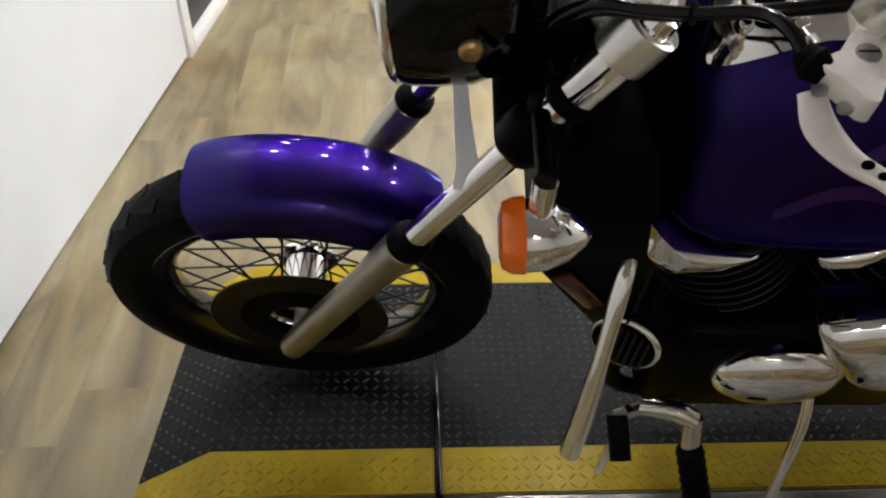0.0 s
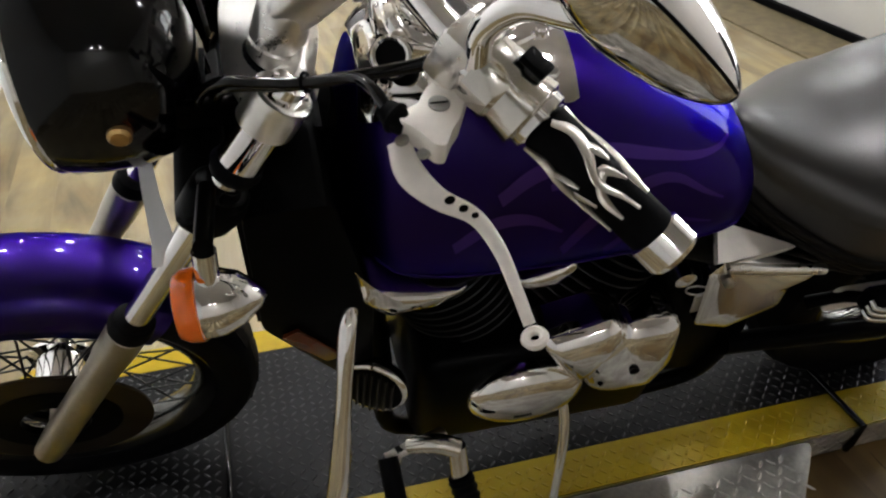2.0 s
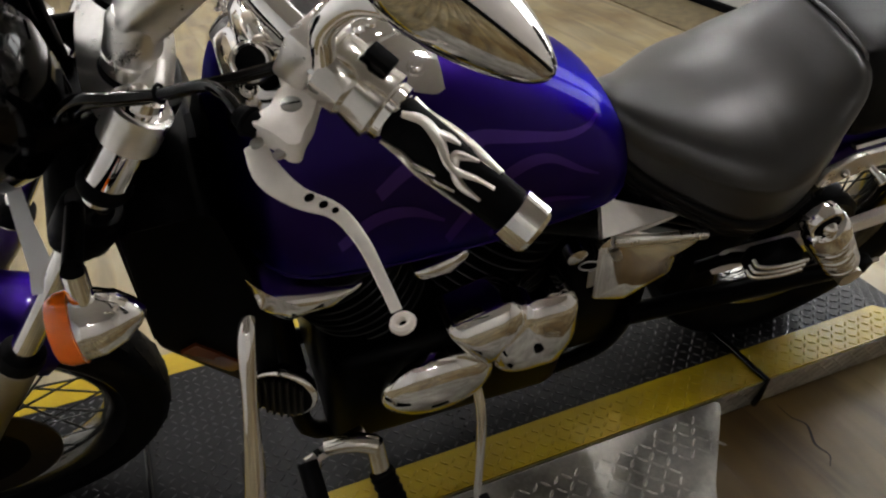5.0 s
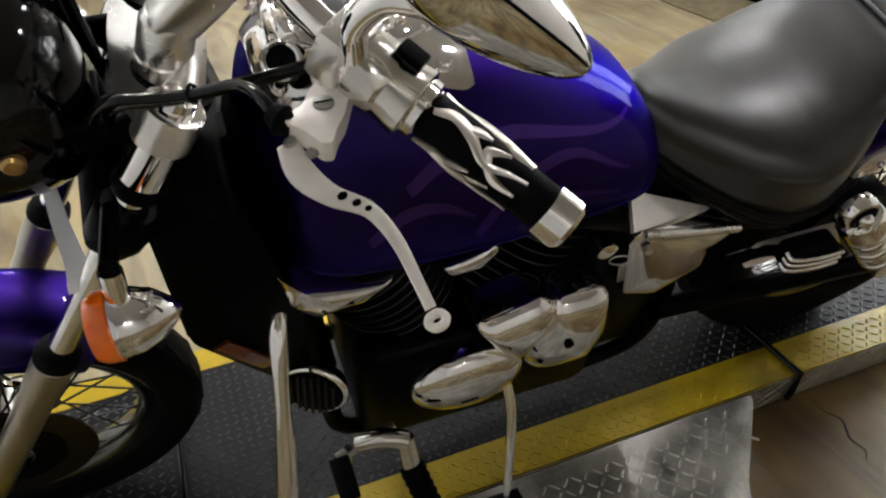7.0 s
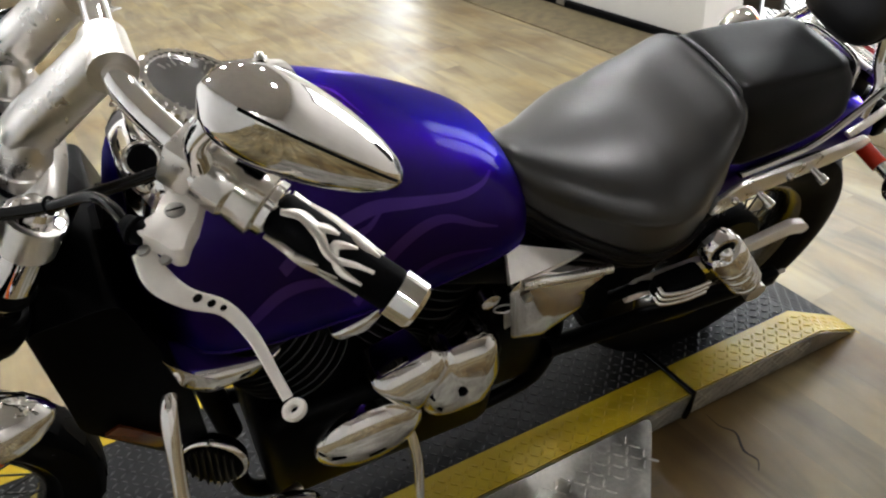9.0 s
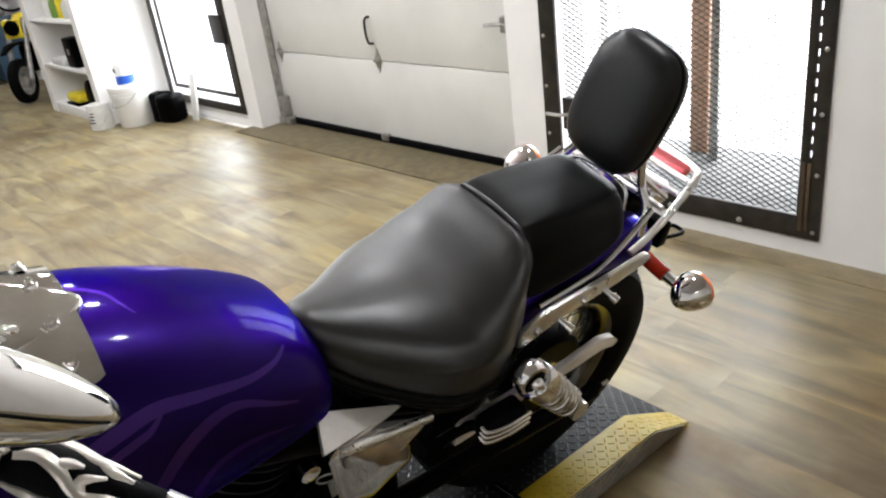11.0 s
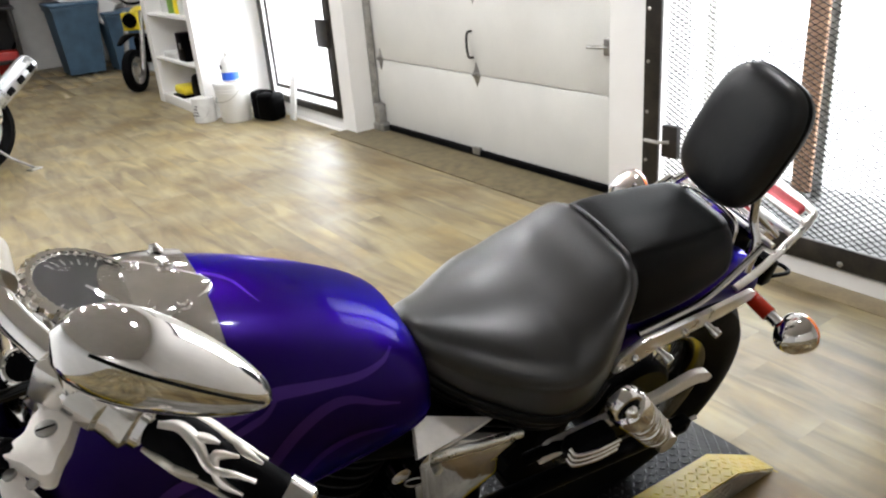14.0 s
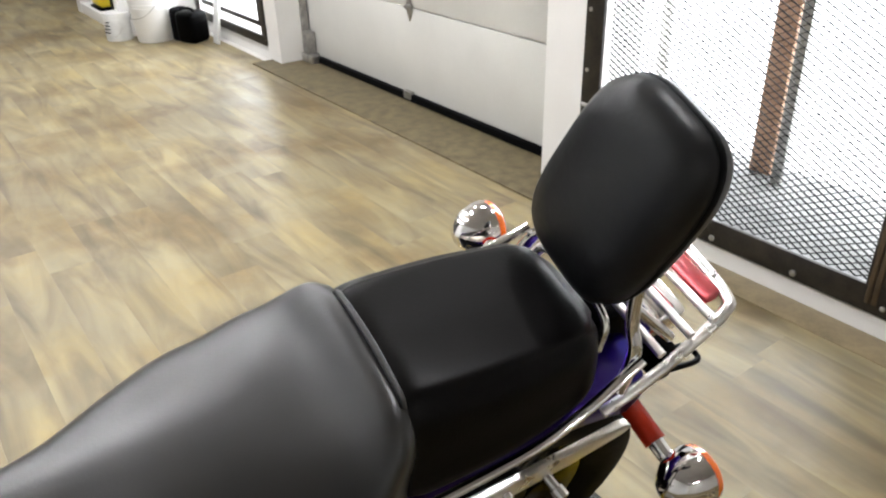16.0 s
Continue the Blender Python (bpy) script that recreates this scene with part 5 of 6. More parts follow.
part("cover_bolt", lathe([(0, 0.008), (0.004, 0.008), (0.006, 0.004)], (0.815, -0.193, 0.470), (0, -1, 0), 14), SATIN, eng)
bm = lathe([(0, 0.044), (0.012, 0.048), (0.024, 0.044), (0.026, 0.036)], (0.440, -0.140, 0.478), (-0.45, -0.85, 0.15), 28)
horn = holder("horn", moto)
part("ring", torus((0.432, -0.156, 0.481), (-0.45, -0.85, 0.15), 0.044, 0.006, 32, 10), CHROME, horn, "chrome horn ring")
part("body", bm, SATIN, horn)
for i in range(7):
    u = -0.03 + i * 0.01
    hgt = math.sqrt(max(0.0, 0.041 ** 2 - u * u))
    q = Vector((-0.45, -0.85, 0.15)).to_track_quat("Z", "Y").to_matrix().to_4x4()
    part("slat", box(u - 0.0016, u + 0.0016, -hgt, hgt, 0.026, 0.031, m=Matrix.Translation((0.440, -0.140, 0.478)) @ q), STEEL_SPOKE, horn)
rad = holder("radiator", moto)
part("shroud", plate(round_outline([(0.300, 0.855), (0.395, 0.86), (0.435, 0.66), (0.435, 0.470), (0.410, 0.462), (0.298, 0.640)], 0.015), 0.27, None, 0.008), SATIN, rad, "black radiator shroud")
part("reflector", plate(round_outline([(0.318, 0.622), (0.372, 0.548), (0.394, 0.556), (0.340, 0.634)], 0.004), 0.006, pose(0, -0.139, 0), 0.002), AMBER_DARK, rad, "dark amber side reflector")
part("core", box(0.292, 0.304, -0.11, 0.11, 0.62, 0.83), RUBBER, rad)
part("downtube", tube([(0.40, 0, 0.86), (0.44, 0, 0.60), (0.47, 0, 0.26)], 0.022, 14), SATIN, moto)
for s in (-1, 1):
    part("frame_rail", tube([(0.45, s * 0.09, 0.30), (0.52, s * 0.10, 0.19), (0.95, s * 0.10, 0.19), (1.05, s * 0.11, 0.30), (1.02, s * 0.11, 0.60)], 0.016, 12, smooth=5), SATIN, moto, "black frame tube")
part("frame_spine", tube([(0.40, 0, 0.87), (0.70, 0, 0.78), (1.05, 0, 0.66), (1.35, 0, 0.70)], 0.03, 14), SATIN, moto)
part("rear_subframe", box(1.00, 1.30, -0.105, 0.105, 0.50, 0.665, 0.02), SATIN, moto)
bm = pillow(round_outline([(0.900, 0.630), (0.915, 0.652), (1.085, 0.612), (1.09, 0.590), (1.055, 0.565), (1.06, 0.508), (0.985, 0.462), (0.925, 0.490)], 0.010), -0.115, -0.146, 0.010)
sc = holder("side_cover", moto)
part("lower_panel", bm, CHROME, sc, "chrome side panel")
bm = bmesh.new()
top_edge = [(0.908, -0.100, 0.690), (1.058, -0.115, 0.619), (0.898, -0.165, 0.684), (0.882, -0.165, 0.683)]
ring_faces(bm, [[Vector(p) for p in top_edge], [Vector(p) + Vector((0, 0.006, -0.010)) for p in top_edge]])
# the ceiling's white reflection is painted in by the pale material
part("upper_panel", bm, PALE, sc, "chrome upper panel, tilted to the ceiling, its white reflection put in as pale colour", 30)
part("panel_flange", tube([(0.915, -0.152, 0.648), (1.00, -0.157, 0.632), (1.085, -0.152, 0.606)], 0.008, 10), LEVER, sc)
part("stud", lathe([(0, 0.008), (0.008, 0.007), (0.011, 0.003)], (0.925, -0.155, 0.620), (0, -1, 0), 14), ALLOY, sc)
key = holder("ignition_key", moto)
part("lock_barrel", lathe([(0, 0.016), (0.02, 0.016), (0.022, 0.012)], (0.878, -0.115, 0.602), (0, -1, 0), 18), CHROME, key)
part("key_ring", torus((0.900, -0.140, 0.580), (0.3, 1, 0.2), 0.015, 0.0014, 24, 6), STEEL, key)
part("key_blade", box(-0.006, 0.006, -0.0012, 0.0012, -0.045, 0.0, 0.0008, 1, m=Matrix.Translation((0.908, -0.141, 0.566)) @ pose(0, 0, 0, 0, -10)), STEEL, key, "small steel key")

# foot controls, guard, stand, exhaust
gb = holder("engine_guard", moto)
part("guard_bar", tube([(0.415, -0.095, 0.655), (0.400, -0.150, 0.640), (0.385, -0.205, 0.560), (0.370, -0.255, 0.465), (0.357, -0.286, 0.408)], [0.011, 0.0125, 0.0105, 0.0150, 0.0135], 16, smooth=5), CHROME, gb, "chrome guard bar")
# the chrome's dark reflection, put on as a thin black rod
part("guard_slot", tube([(0.372, -0.258, 0.462), (0.360, -0.288, 0.415)], 0.0065, 8, flat=0.6), RUBBER, gb, "black rod laid on the guard bar as its dark reflection")
part("guard_bracket", box(0.395, 0.435, -0.115, -0.075, 0.64, 0.675, 0.008), CHROME, gb)
fc = holder("footrest", moto)
part("peg_bracket", tube([(0.478, -0.195, 0.345), (0.520, -0.205, 0.358), (0.552, -0.216, 0.350)], [0.012, 0.015, 0.015], 14, smooth=4), WORN_CHROME, fc, "chrome footrest bracket")
part("peg_collar", tube([(0.550, -0.213, 0.354), (0.554, -0.246, 0.298)], 0.014, 14), WORN_CHROME, fc)
part("peg_rubber", tube([(0.553, -0.243, 0.304), (0.582, -0.332, 0.205)], [0.020, 0.018], 16), RUBBER, fc, "black ribbed rubber")
for i in range(9):
    p = Vector((0.555, -0.248, 0.298)).lerp(Vector((0.580, -0.326, 0.211)), i / 8)
    part("rib", torus(p, (0.025, -0.078, -0.087), 0.0195, 0.0022, 20, 6), RUBBER, fc)
sh = holder("shift_lever", moto)
part("arm", tube([(0.545, -0.165, 0.300), (0.49, -0.185, 0.318), (0.445, -0.200, 0.318)], 0.010, 12, flat=0.6), ALLOY, sh, "alloy shift arm")
part("toe_peg", tube([(0.447, -0.200, 0.322), (0.450, -0.262, 0.300)], 0.016, 14), RUBBER, sh, "black rubber toe peg")
part("linkage", tube([(0.466, -0.190, 0.325), (0.436, -0.245, 0.190)], 0.007, 12), CHROME, sh)
st = holder("side_stand", moto)
part("leg", tube([(0.748, -0.130, 0.330), (0.750, -0.190, 0.255), (0.722, -0.283, 0.112)], [0.010, 0.0095, 0.0075], 14, smooth=4), CHROME, st, "chrome stand leg")
part("foot", box(-0.030, 0.030, -0.030, 0.022, -0.004, 0.006, 0.003, m=Matrix.Translation((0.722, -0.288, 0.110)) @ pose(0, 0, 0, -20)), SATIN, st)
ex = holder("exhaust", moto)
for z in (0.23, 0.30):
    part("muffler", tube([(0.60, 0.17, z), (0.95, 0.185, z - 0.01), (1.70, 0.19, z + 0.03)], [0.024, 0.036, 0.042], 16), CHROME, ex, "chrome muffler")
# cables from the bars to the frame
for pts, r in (([(0.432, -0.218, 1.059), (0.424, -0.198, 1.064), (0.410, -0.172, 1.056), (0.375, -0.150, 1.036), (0.340, -0.132, 1.024), (0.305, -0.112, 1.012), (0.280, -0.085, 0.97), (0.285, -0.05, 0.90)], 0.0052),
               ([(0.500, -0.165, 1.062), (0.455, -0.150, 1.042), (0.410, -0.146, 1.034), (0.360, -0.135, 1.022), (0.310, -0.105, 1.000), (0.290, -0.07, 0.95)], 0.0060),
               ([(0.46, 0.17, 1.08), (0.40, 0.12, 1.06), (0.33, 0.07, 1.08), (0.285, 0.04, 1.06), (0.29, 0.02, 0.96)], 0.0055), ([(0.40, 0.20, 1.08), (0.33, 0.14, 1.12), (0.285, 0.08, 1.10), (0.28, 0.04, 0.95)], 0.0055),
               ([(0.31, 0.09, 1.10), (0.285, 0.055, 1.09), (0.275, 0.03, 1.02), (0.285, 0.0, 0.93)], 0.0050)):
    part("control_cable", tube(pts, r, 10, smooth=6), BLACK, moto, "black control cable")
part("cable_tie", torus((0.375, -0.147, 1.034), (0.8, -0.4, 0.3), 0.0075, 0.0018, 16, 6), RUBBER, moto)
for o in [o for o in moto.children_recursive if o.type == "MESH" and o.parent.name in ("grip.001", "switchgear.001", "brake_lever", "mirror.001")]:
    o.data.transform(FAR)

# the front end sits a little askew to the frame
for o in [o for o in moto.children_recursive if o.type == "MESH" and (o.name.split(".")[0] in ("front_mudguard", "lower_yoke", "top_yoke") or (o.parent and o.parent.name.split(".")[0] in ("front_wheel", "fork_leg")))]:
    o.data.transform(Matrix(((1, 0, 0, 0), (0, 1, -0.046, 0.046), (0, 0, 1, 0), (0, 0, 0, 1))))

# ---- things along the street wall ----
BLUE = material("blue plastic", (0.03, 0.11, 0.55), 0.35, vary=0.15, bump=0.05)
BIN = material("blue-grey plastic", (0.05, 0.10, 0.16), 0.5, vary=0.25, scale=6, bump=0.1)
TIN = material("paper label", (0.62, 0.62, 0.60), 0.45, vary=0.12, scale=12, bump=0.06)
PLASTIC = material("white plastic", (0.74, 0.74, 0.72), 0.38, vary=0.05, scale=8, bump=0.05)
BRIGHT = material("yellow plastic", (0.75, 0.60, 0.02), 0.35, vary=0.12, bump=0.05)
SCARLET = material("red plastic", (0.55, 0.03, 0.02), 0.35, vary=0.15, bump=0.05)
GREEN = material("green plastic", (0.16, 0.28, 0.05), 0.3, vary=0.2, bump=0.05)
SILVER = material("silver paint", (0.42, 0.43, 0.44), 0.28, 0.7, vary=0.08, scale=6, bump=0.03, coat=0.6)


def in_room(x, y, z=0, turn=0):
    return ROOM @ pose(x, y, z, 0, 0, turn)


def bucket():
    b = thing("bucket", in_room(-0.40, 5.22, 0), "white plastic bucket with a lid, standing on the floor", "bucket")
    part("pail", lathe([(0, 0.118), (0.01, 0.125), (0.27, 0.145), (0.275, 0.150), (0.30, 0.150)], n=36), PLASTIC, b)
    for z in (0.245, 0.268):
        part("rib", torus((0, 0, z), (0, 0, 1), 0.147, 0.004, 36, 8), PLASTIC, b)
    part("lid", lathe([(0.298, 0.154), (0.312, 0.156), (0.322, 0.150), (0.318, 0.13), (0.318, 0.002)], n=36), PLASTIC, b, "white snap lid")
    part("bail", tube([(0.0, -0.152, 0.27), (-0.09, -0.14, 0.20), (-0.15, 0.0, 0.17), (-0.09, 0.14, 0.20), (0.0, 0.152, 0.27)], 0.003, 8, smooth=4), STEEL, b)
    j = thing("jug", in_room(-0.40, 5.22, 0.323), "clear plastic jug with blue liquid on the bucket lid", "jug")
    part("bottle", lathe([(0, 0.062), (0.006, 0.068), (0.15, 0.068), (0.18, 0.05), (0.195, 0.022), (0.21, 0.02)], n=28), PLASTIC, j, "translucent white bottle")
    part("liquid_band", lathe([(0.012, 0.0695), (0.075, 0.0695)], n=28), BLUE, j, "bright blue band")
    part("cap", lathe([(0.205, 0.023), (0.225, 0.023), (0.228, 0.018)], n=20), PLASTIC, j)
    for k in range(3):
        part("print_bar", box(-0.071, -0.0695, -0.03 + k * 0.018, -0.02 + k * 0.018, 0.10, 0.135), SATIN, j)


bucket()
can = thing("paint_can", in_room(-0.60, 5.42, 0, 20), "white labelled paint tin standing on the floor", "paint can")
part("tin", lathe([(0, 0.088), (0.004, 0.092), (0.192, 0.092), (0.198, 0.088), (0.194, 0.08), (0.194, 0.002)], n=32), TIN, can)
part("bail", tube([(0, -0.083, 0.14), (-0.06, -0.08, 0.05), (-0.085, 0, 0.03), (-0.06, 0.08, 0.05), (0, 0.083, 0.14)], 0.002, 6, smooth=4), STEEL, can)
for k in range(4):
    part("print_bar", box(-0.094, -0.0905, -0.035, 0.03 - k * 0.01, 0.06 + k * 0.025, 0.068 + k * 0.025), SATIN, can)
case = thing("tool_case", in_room(-0.22, 4.97, 0, 25), "black moulded plastic tool case standing on the floor", "case")
part("shell", box(-0.07, 0.11, -0.10, 0.08, 0.0, 0.22, 0.04, 3), SATIN, case)
part("lid_half", box(-0.04, 0.09, 0.075, 0.16, 0.0, 0.235, 0.03, 3), RUBBER, case)
part("handle", tube([(0.0, -0.06, 0.20), (0.0, -0.05, 0.235), (0.0, 0.05, 0.235), (0.0, 0.06, 0.20)], 0.010, 10, smooth=4), RUBBER, case)
board = tagged(placed(part("leaning_board", box(-0.009, 0.009, -0.045, 0.045, 0, 0.36, 0.003), PLASTIC), ROOM @ pose(-0.10, 4.80, 0, 0, 9, 0)), "narrow white board leaning against the caged opening", "board")
closer = thing("door_closer", in_room(-0.015, 5.16, 1.16), "black latch housing with a white cap on the steel frame", "latch")
part("body", box(-0.10, 0.0, -0.16, 0.02, -0.04, 0.035, 0.015, 3), FRAME, closer)
part("cap", box(-0.07, 0.0, 0.02, 0.07, -0.02, 0.075, 0.012, 3), PLASTIC, closer)

for z in (0.43, 0.82):
    wall("shelf", box(-0.56, -0.20, 5.53, 6.62, z - 0.022, z, 0.003), WHITE, ROOM, "white niche shelf")
wall("shelf", box(-0.565, -0.20, 5.53, 6.62, 0.0, 0.085, 0.003), WHITE, ROOM, "white niche base")


def bottle(y, z, r, h, mat, cap, label, x=-0.45):
    b = thing("spray_bottle", in_room(x, y, z), label, "bottle")
    part("body", lathe([(0, r * 0.92), (0.005, r), (h * 0.6, r), (h * 0.78, r * 0.5), (h * 0.84, r * 0.36)], n=20), mat, b)
    part("cap", lathe([(h * 0.83, r * 0.42), (h * 0.98, r * 0.42), (h, r * 0.3)], n=16), cap, b)


for y, r, h, mat, cap, label in ((6.38, 0.040, 0.29, PLASTIC, SCARLET, "clear spray bottle with a red trigger on the shelf"), (6.20, 0.042, 0.20, GREEN, SATIN, "green bottle with a dark cap on the shelf"),
                                 (6.05, 0.035, 0.24, BRIGHT, GREEN, "yellow bottle with a green cap on the shelf"), (5.90, 0.045, 0.18, TIN, SCARLET, "pale tin with a red top on the shelf"),
                                 (5.75, 0.038, 0.21, GREEN, PLASTIC, "olive bottle with a white cap on the shelf")):
    bottle(y, 0.82, r, h, mat, cap, label)
for y, w, h, mat, label in ((5.95, 0.10, 0.24, SATIN, "upright black case on the shelf"), (6.32, 0.16, 0.05, TIN, "stack of pale paper on the shelf")):
    c = thing("storage_case", in_room(-0.42, y, 0.43), label, "case")
    part("shell", box(-0.11, 0.11, -w, w, 0, h, 0.012, 2), mat, c)
    part("clasp", box(-0.118, -0.108, -0.02, 0.02, h * 0.45, h * 0.65, 0.003), STEEL, c)
c = thing("yellow_case", in_room(-0.44, 6.25, 0.085), "yellow and black power tool case in the niche", "tool case")
part("base", box(-0.10, 0.10, -0.14, 0.14, 0, 0.02, 0.006), SATIN, c)
part("body", box(-0.09, 0.09, -0.13, 0.13, 0.018, 0.10, 0.03, 3), BRIGHT, c)
c = thing("duffel_bag", in_room(-0.36, 5.92, 0.085), "black cloth bag in the niche", "bag")
bm = bmesh.new()
ring_faces(bm, [super_ring(x, 0, h, 0, z, 20, 2.6) for x, h, z in ((-0.12, 0.08, 0.16), (-0.10, 0.14, 0.22), (0.0, 0.16, 0.25), (0.10, 0.14, 0.22), (0.12, 0.08, 0.16))])
part("sack", bm, SATIN, c, smooth=60)
part("strap", tube([(-0.05, -0.12, 0.16), (-0.02, -0.06, 0.28), (0.0, 0.06, 0.28), (0.0, 0.12, 0.17)], 0.008, 8, smooth=4), RUBBER, c)


def plain_wheel(parent, c, R, w, axis=(0, 1, 0), rim=0.62):
    h = w / 2
    ri = R * rim
    part("tyre", lathe([(-h * 0.7, ri), (-h, ri + (R - ri) * 0.5), (-h * 0.75, R * 0.97), (0, R), (h * 0.75, R * 0.97), (h, ri + (R - ri) * 0.5), (h * 0.7, ri)], c, axis, 40, closed=True), RUBBER, parent)
    part("rim", lathe([(-h * 0.72, ri + 0.008), (-h * 0.72, ri - 0.012), (h * 0.72, ri - 0.012), (h * 0.72, ri + 0.008)], c, axis, 36, closed=True), STEEL, parent)
    part("hub", lathe([(-h * 0.6, 0.04), (h * 0.6, 0.04)], c, axis, 18), ALLOY, parent)
    q = Vector(axis).normalized().to_track_quat("Z", "Y").to_matrix()
    for i in range(9):
        a = 2 * math.pi * i / 9
        part("rim_spoke", tube([Vector(c) + q @ Vector((0.035 * math.cos(a), 0.035 * math.sin(a), 0)), Vector(c) + q @ Vector(((ri - 0.01) * math.cos(a), (ri - 0.01) * math.sin(a), 0))], 0.008, 6), STEEL, parent)


def trail_bike():
    """A small yellow bike seen from ahead: y towards its tail."""
    b = thing("trail_bike", pose(1.88, 7.36, 0, 0, 0, -38), "small yellow and black trail motorcycle parked on the floor", "motorcycle")
    plain_wheel(b, (0, 0, 0.215), 0.215, 0.10, (1, 0, 0))
    plain_wheel(b, (0.05, 1.0, 0.215), 0.215, 0.10, (1, 0, 0))
    for x in (-0.085, 0.085):
        part("fork_leg", tube([(x, 0.0, 0.22), (x * 1.02, 0.20, 0.78)], [0.026, 0.022], 12), STEEL, b)
    part("front_fender", tube([(0, -0.20, 0.50), (0, -0.05, 0.555), (0, 0.12, 0.56), (0, 0.24, 0.53)], [0.03, 0.06, 0.062, 0.05], 14, smooth=4, flat=0.3), SATIN, b)
    part("number_plate", box(-0.09, 0.09, 0.10, 0.125, 0.60, 0.78, 0.02, 3), BRIGHT, b, "yellow front plate")
    part("headlamp", lathe([(-0.04, 0.06), (0.0, 0.075), (0.04, 0.06)], (0, 0.10, 0.70), (0, -1, 0), 20), SATIN, b)
    part("handlebar", tube([(-0.36, 0.34, 0.92), (-0.20, 0.27, 0.94), (-0.07, 0.24, 0.86), (0.07, 0.24, 0.86), (0.20, 0.27, 0.94), (0.36, 0.34, 0.92)], 0.013, 10, smooth=4), SATIN, b)
    bm = bmesh.new()
    ring_faces(bm, [[Vector((p.y, x, p.z)) for p in super_ring(x, 0, h, z0, z1, 22, 2.4)] for x, h, z0, z1 in ((0.26, 0.06, 0.66, 0.76), (0.34, 0.13, 0.58, 0.82), (0.46, 0.12, 0.58, 0.80), (0.56, 0.07, 0.62, 0.74))])
    part("tank", bm, BRIGHT, b, "yellow tank", 60)
    part("seat", box(-0.09, 0.09, 0.50, 1.05, 0.66, 0.74, 0.03, 3), RUBBER, b)
    part("engine", box(-0.14, 0.14, 0.32, 0.70, 0.24, 0.52, 0.04, 2), SATIN, b)
    part("tail", box(-0.07, 0.07, 0.95, 1.30, 0.60, 0.68, 0.02, 2), SATIN, b)


trail_bike()


def silver_bike():
    """The tail of a parked silver motorcycle."""
    b = thing("parked_motorcycle", pose(0.80, 5.34, 0, 0, 0, 35), "silver motorcycle with slotted exhaust parked on its stand", "motorcycle")
    plain_wheel(b, (-0.55, 0.0, 0.31), 0.31, 0.15)
    plain_wheel(b, (-1.97, 0.0, 0.31), 0.31, 0.11)
    for pts, mat, name in ([((-1.35, 0.08, 0.60, 0.80), (-1.10, 0.13, 0.58, 0.86), (-0.70, 0.13, 0.60, 0.88), (-0.42, 0.09, 0.66, 0.86), (-0.34, 0.03, 0.70, 0.84))] + [SILVER, "tail_fairing"],):
        bm = bmesh.new()
        ring_faces(bm, [super_ring(x, 0, h, z0, z1, 24, 2.6) for x, h, z0, z1 in smooth_path(pts, 4)])
        part(name, bm, mat, b, "silver tail fairing", 60)
    bm = bmesh.new()
    ring_faces(bm, [super_ring(x, 0, h, z0, z1, 24, 2.4) for x, h, z0, z1 in smooth_path([(-1.85, 0.05, 0.72, 0.86), (-1.70, 0.15, 0.66, 0.95), (-1.50, 0.15, 0.66, 0.93), (-1.32, 0.09, 0.66, 0.84)], 4)])
    part("tank", bm, SILVER, b, "silver tank", 60)
    part("seat", box(-1.35, -0.62, -0.11, 0.11, 0.82, 0.89, 0.03, 3), RUBBER, b)
    part("engine", box(-1.6, -1.15, -0.16, 0.16, 0.24, 0.62, 0.05, 2), SATIN, b)
    part("muffler", lathe([(0, 0.03), (0.06, 0.066), (0.40, 0.074), (0.46, 0.066), (0.48, 0.04)], (-0.50, -0.19, 0.45), (1, 0, 0.6), 24), SILVER, b, "silver muffler with black slots")
    for k in range(3):
        p = Vector((-0.36 + k * 0.10, -0.262, 0.534 + k * 0.06))
        part("slot", box(-0.032, 0.032, -0.006, 0.006, -0.022, 0.022, 0.005, m=Matrix.Translation(p) @ pose(0, 0, 0, 0, -31)), RUBBER, b)
    part("swingarm", box(-1.1, -0.5, -0.11, -0.07, 0.28, 0.36, 0.012), SATIN, b)
    part("frame", tube([(-1.65, 0, 0.82), (-1.78, 0, 0.70), (-1.97, -0.08, 0.31)], 0.025, 10), STEEL, b)
    part("handlebar", tube([(-1.6, -0.38, 1.02), (-1.75, -0.20, 1.06), (-1.77, 0.20, 1.06), (-1.6, 0.38, 1.02)], 0.014, 10, smooth=4), RUBBER, b)
    part("footpeg", tube([(-0.55, -0.16, 0.36), (-0.55, -0.28, 0.36)], 0.012, 8), RUBBER, b)
    part("side_stand", tube([(-0.62, -0.12, 0.28), (-0.50, -0.26, 0.10), (-0.42, -0.36, 0.015)], 0.010, 8), STEEL, b)
    part("stand_foot", box(-0.47, -0.38, -0.39, -0.33, 0.0, 0.014, 0.004), STEEL, b)


silver_bike()


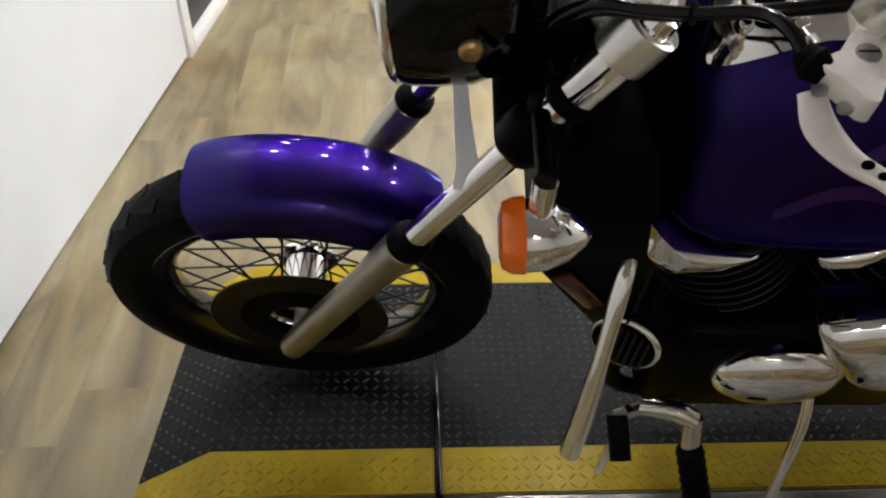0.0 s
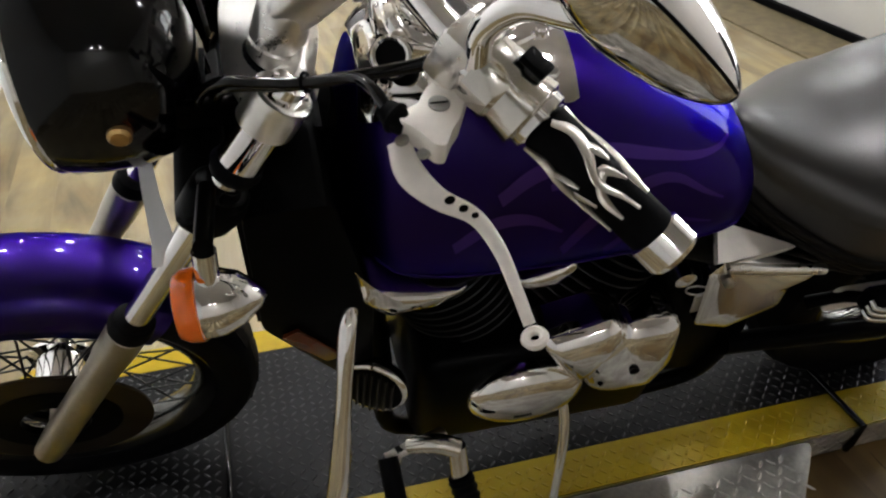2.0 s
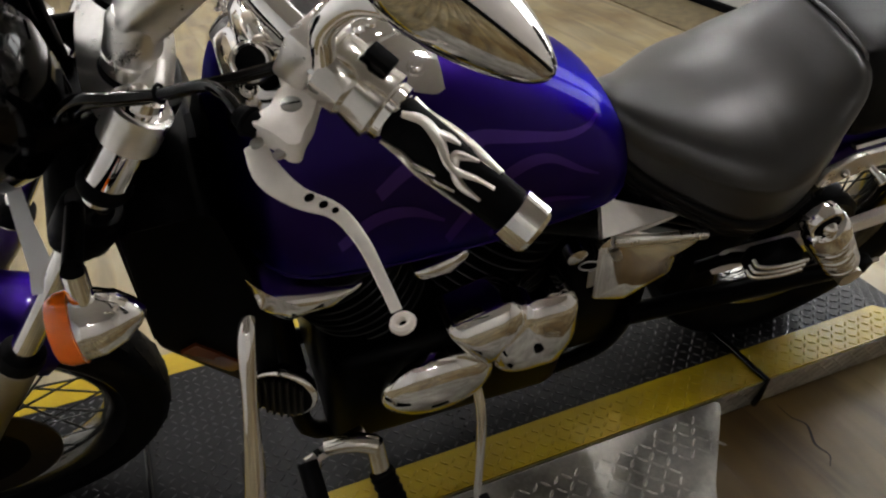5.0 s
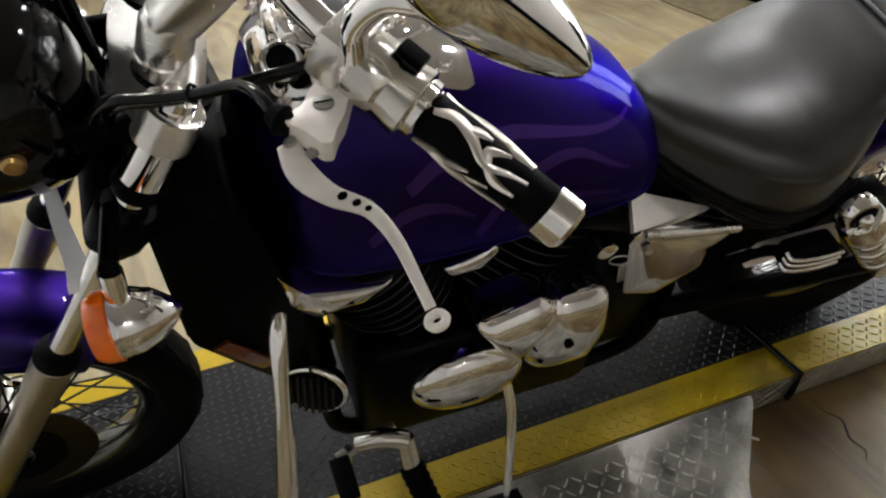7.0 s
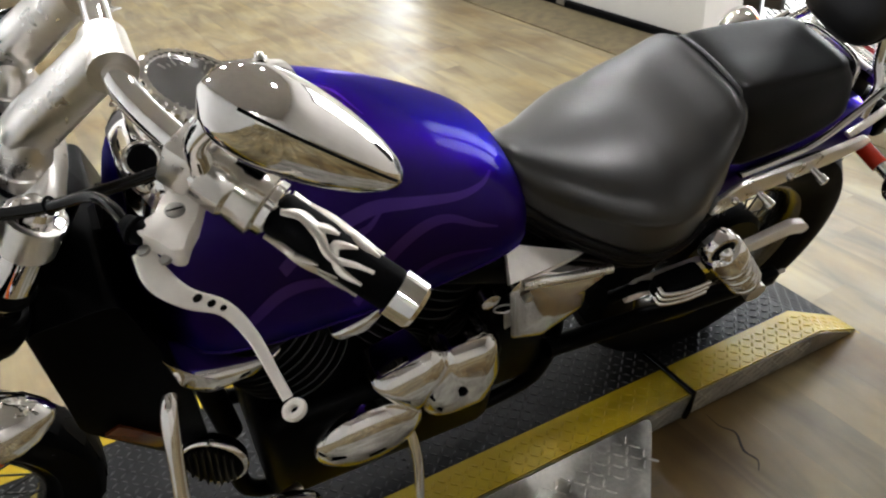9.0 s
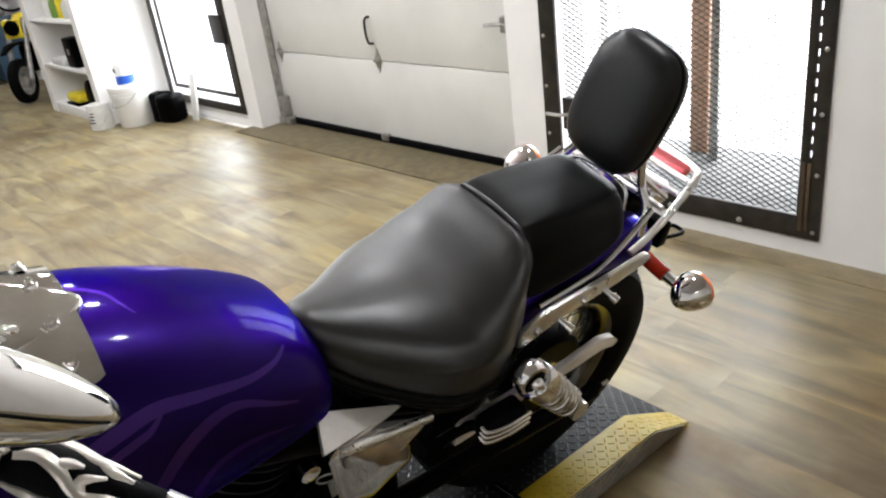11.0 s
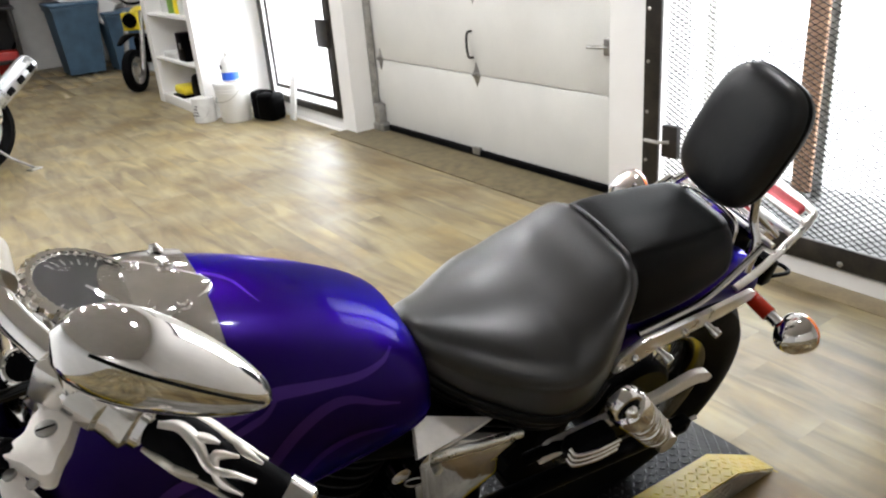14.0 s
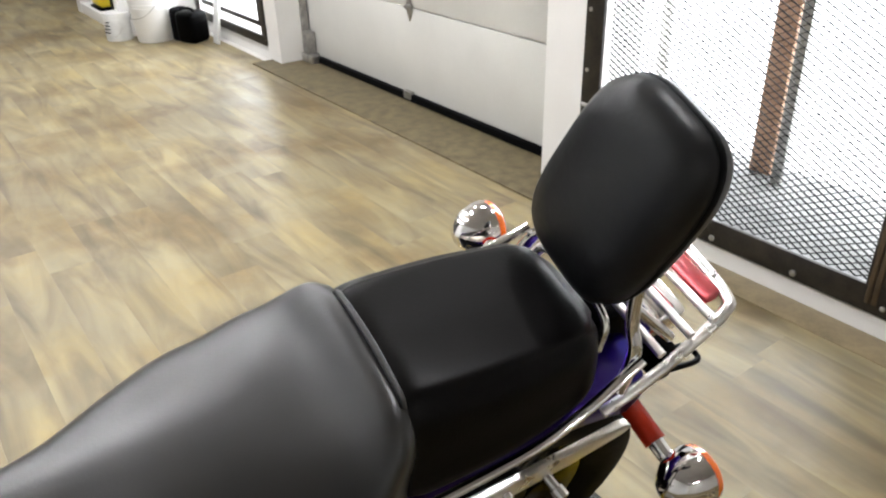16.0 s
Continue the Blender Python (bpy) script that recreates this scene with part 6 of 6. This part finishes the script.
def waste_bin(x, y, w, d, h, mat, label):
    b = thing("wheeled_bin", pose(x, y, 0, 0, 0, 4), label, "bin", "bins by the far wall")
    bm = bmesh.new()
    ring_faces(bm, [[Vector((sx * w * s, sy * d * s, z)) for sx, sy in ((-1, -1), (1, -1), (1, 1), (-1, 1))] for z, s in ((0.03, 0.40), (h * 0.9, 0.5), (h * 0.9, 0.53), (h * 0.94, 0.53))])
    part("tub", bm, mat, b)
    part("lid", box(-w * 0.55, w * 0.55, -d * 0.55, d * 0.55, h * 0.94, h, 0.02, 2), mat, b)
    for s in (-1, 1):
        part("castor", lathe([(-0.02, 0.05), (0.02, 0.05)], (s * w * 0.32, d * 0.36, 0.05), (1, 0, 0), 16), RUBBER, b)


waste_bin(1.62, 9.35, 0.50, 0.55, 0.85, BIN, "blue-grey wheeled bin with a closed lid")
waste_bin(2.12, 9.2, 0.40, 0.5, 0.70, BIN, "smaller blue-grey bin beside the first")
crate = thing("crate", pose(1.35, 10.6, 0), "pale crate stacked with colourful packs", "crate")
part("box", box(-0.7, 0.7, -0.25, 0.25, 0.0, 0.95, 0.01), PLASTIC, crate)
for k, (x, mat) in enumerate(((-0.5, SCARLET), (-0.15, BRIGHT), (0.2, TIN), (0.5, SCARLET))):
    part("pack", box(x - 0.12, x + 0.12, -0.2, 0.2, 0.95, 1.10 + 0.05 * (k % 2), 0.01), mat, crate)
for k, x in enumerate((0.55, 0.85)):
    t = thing("fuel_can", pose(x, 9.7 + 0.2 * k, 0), "red plastic fuel can on the floor", "fuel can", "fuel cans")
    part("can", box(-0.13, 0.13, -0.09, 0.09, 0, 0.34, 0.03, 3), SCARLET, t)
    part("spout", tube([(0.08, 0, 0.33), (0.14, 0, 0.43)], 0.018, 10), SATIN, t)
stairs = thing("staircase", pose(1.6, 9.0, 0), "white painted underside of a sloping staircase", "staircase", kind="structure")
part("stringer", box(-0.05, 0.05, -1.6, 1.6, -0.14, 0.14, 0.01, m=pose(-0.8, 0.6, 1.55, 0, 0, 70) @ pose(0, 0, 0, 34)), WHITE, stairs)
part("stringer", box(-0.05, 0.05, -1.6, 1.6, -0.14, 0.14, 0.01, m=pose(-0.5, 1.5, 1.55, 0, 0, 70) @ pose(0, 0, 0, 34)), WHITE, stairs)
part("underside", box(-0.45, 0.45, -1.6, 1.6, -0.02, 0.02, 0.01, m=pose(-0.65, 1.05, 1.62, 0, 0, 70) @ pose(0, 0, 0, 34)), CEILING, stairs)


def workbench(x, y, w, d, h, turn, label):
    t = thing("workbench", pose(x, y, 0, 0, 0, turn), label, "workbench", "benches at the far end")
    part("worktop", box(-w, w, -d, d, h - 0.04, h, 0.006), DARKWALL, t)
    for sx in (-1, 1):
        for sy in (-1, 1):
            part("leg", box(sx * (w - 0.05) - 0.025, sx * (w - 0.05) + 0.025, sy * (d - 0.05) - 0.025, sy * (d - 0.05) + 0.025, 0, h - 0.04, 0.003), FRAME, t)
    part("back_panel", box(-w, w, d - 0.03, d, 0.05, h + 0.7, 0.004), DARKWALL, t, "dark back panel")
    part("under_shelf", box(-w + 0.05, w - 0.05, -d + 0.03, d - 0.03, 0.20, 0.23, 0.004), FRAME, t)


workbench(0.35, 9.9, 0.7, 0.3, 0.85, 0, "dark workbench with a back panel standing at the far end")
workbench(-1.2, 9.2, 0.7, 0.3, 0.85, 25, "dark workbench turned towards the corner")
for x, y, w, h, mat in ((0.0, 9.75, 0.16, 0.18, SCARLET), (0.45, 9.8, 0.12, 0.25, TIN), (0.8, 9.75, 0.1, 0.14, BLUE)):
    b = thing("parts_box", pose(x, y, 0.85, 0, 0, 12), "small coloured parts box on the workbench", "box", "boxes on the workbench")
    part("carton", box(-w / 2, w / 2, -0.08, 0.08, 0, h, 0.004), mat, b)
    part("lid", box(-w / 2 - 0.003, w / 2 + 0.003, -0.083, 0.083, h, h + 0.02, 0.004), mat, b)

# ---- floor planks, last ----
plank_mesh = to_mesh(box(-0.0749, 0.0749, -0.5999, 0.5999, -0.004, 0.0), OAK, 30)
plank_mesh.name = "plank"
FLOOR_TURN = pose(0, 0, 0, 0, 0, 4.9)
count = 0
spots = []
for i in range(-34, 24):
    shift = random.Random(i).uniform(0, 1.2)
    for j in range(-5, 13):
        spots.append((i * 0.15 + 1.0, j * 1.2 + shift))
spots = [s for s in spots if s[0] < 3.0]
inside = [s for s in spots if -0.75 < s[0] < 3.6 and -1.4 < s[1] < 8]
far = [s for s in spots if s not in inside]
inside.sort(key=lambda s: abs(s[0] - 1.4) + 0.7 * abs(s[1] - 1.2))
rest = inside[300:] + far
for x, y in inside[:300]:
    ob = new("plank", plank_mesh)
    ob.parent = floor
    ob.matrix_world = FLOOR_TURN @ pose(x, y, 0)
bm = bmesh.new()
for x, y in rest:
    box(x - 0.0749, x + 0.0749, y - 0.5999, y + 0.5999, -0.004, 0.0, bm=bm)
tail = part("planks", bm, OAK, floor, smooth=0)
tail.matrix_world = FLOOR_TURN
tagged(tail, "oak-look vinyl planks further off", kind="stuff")
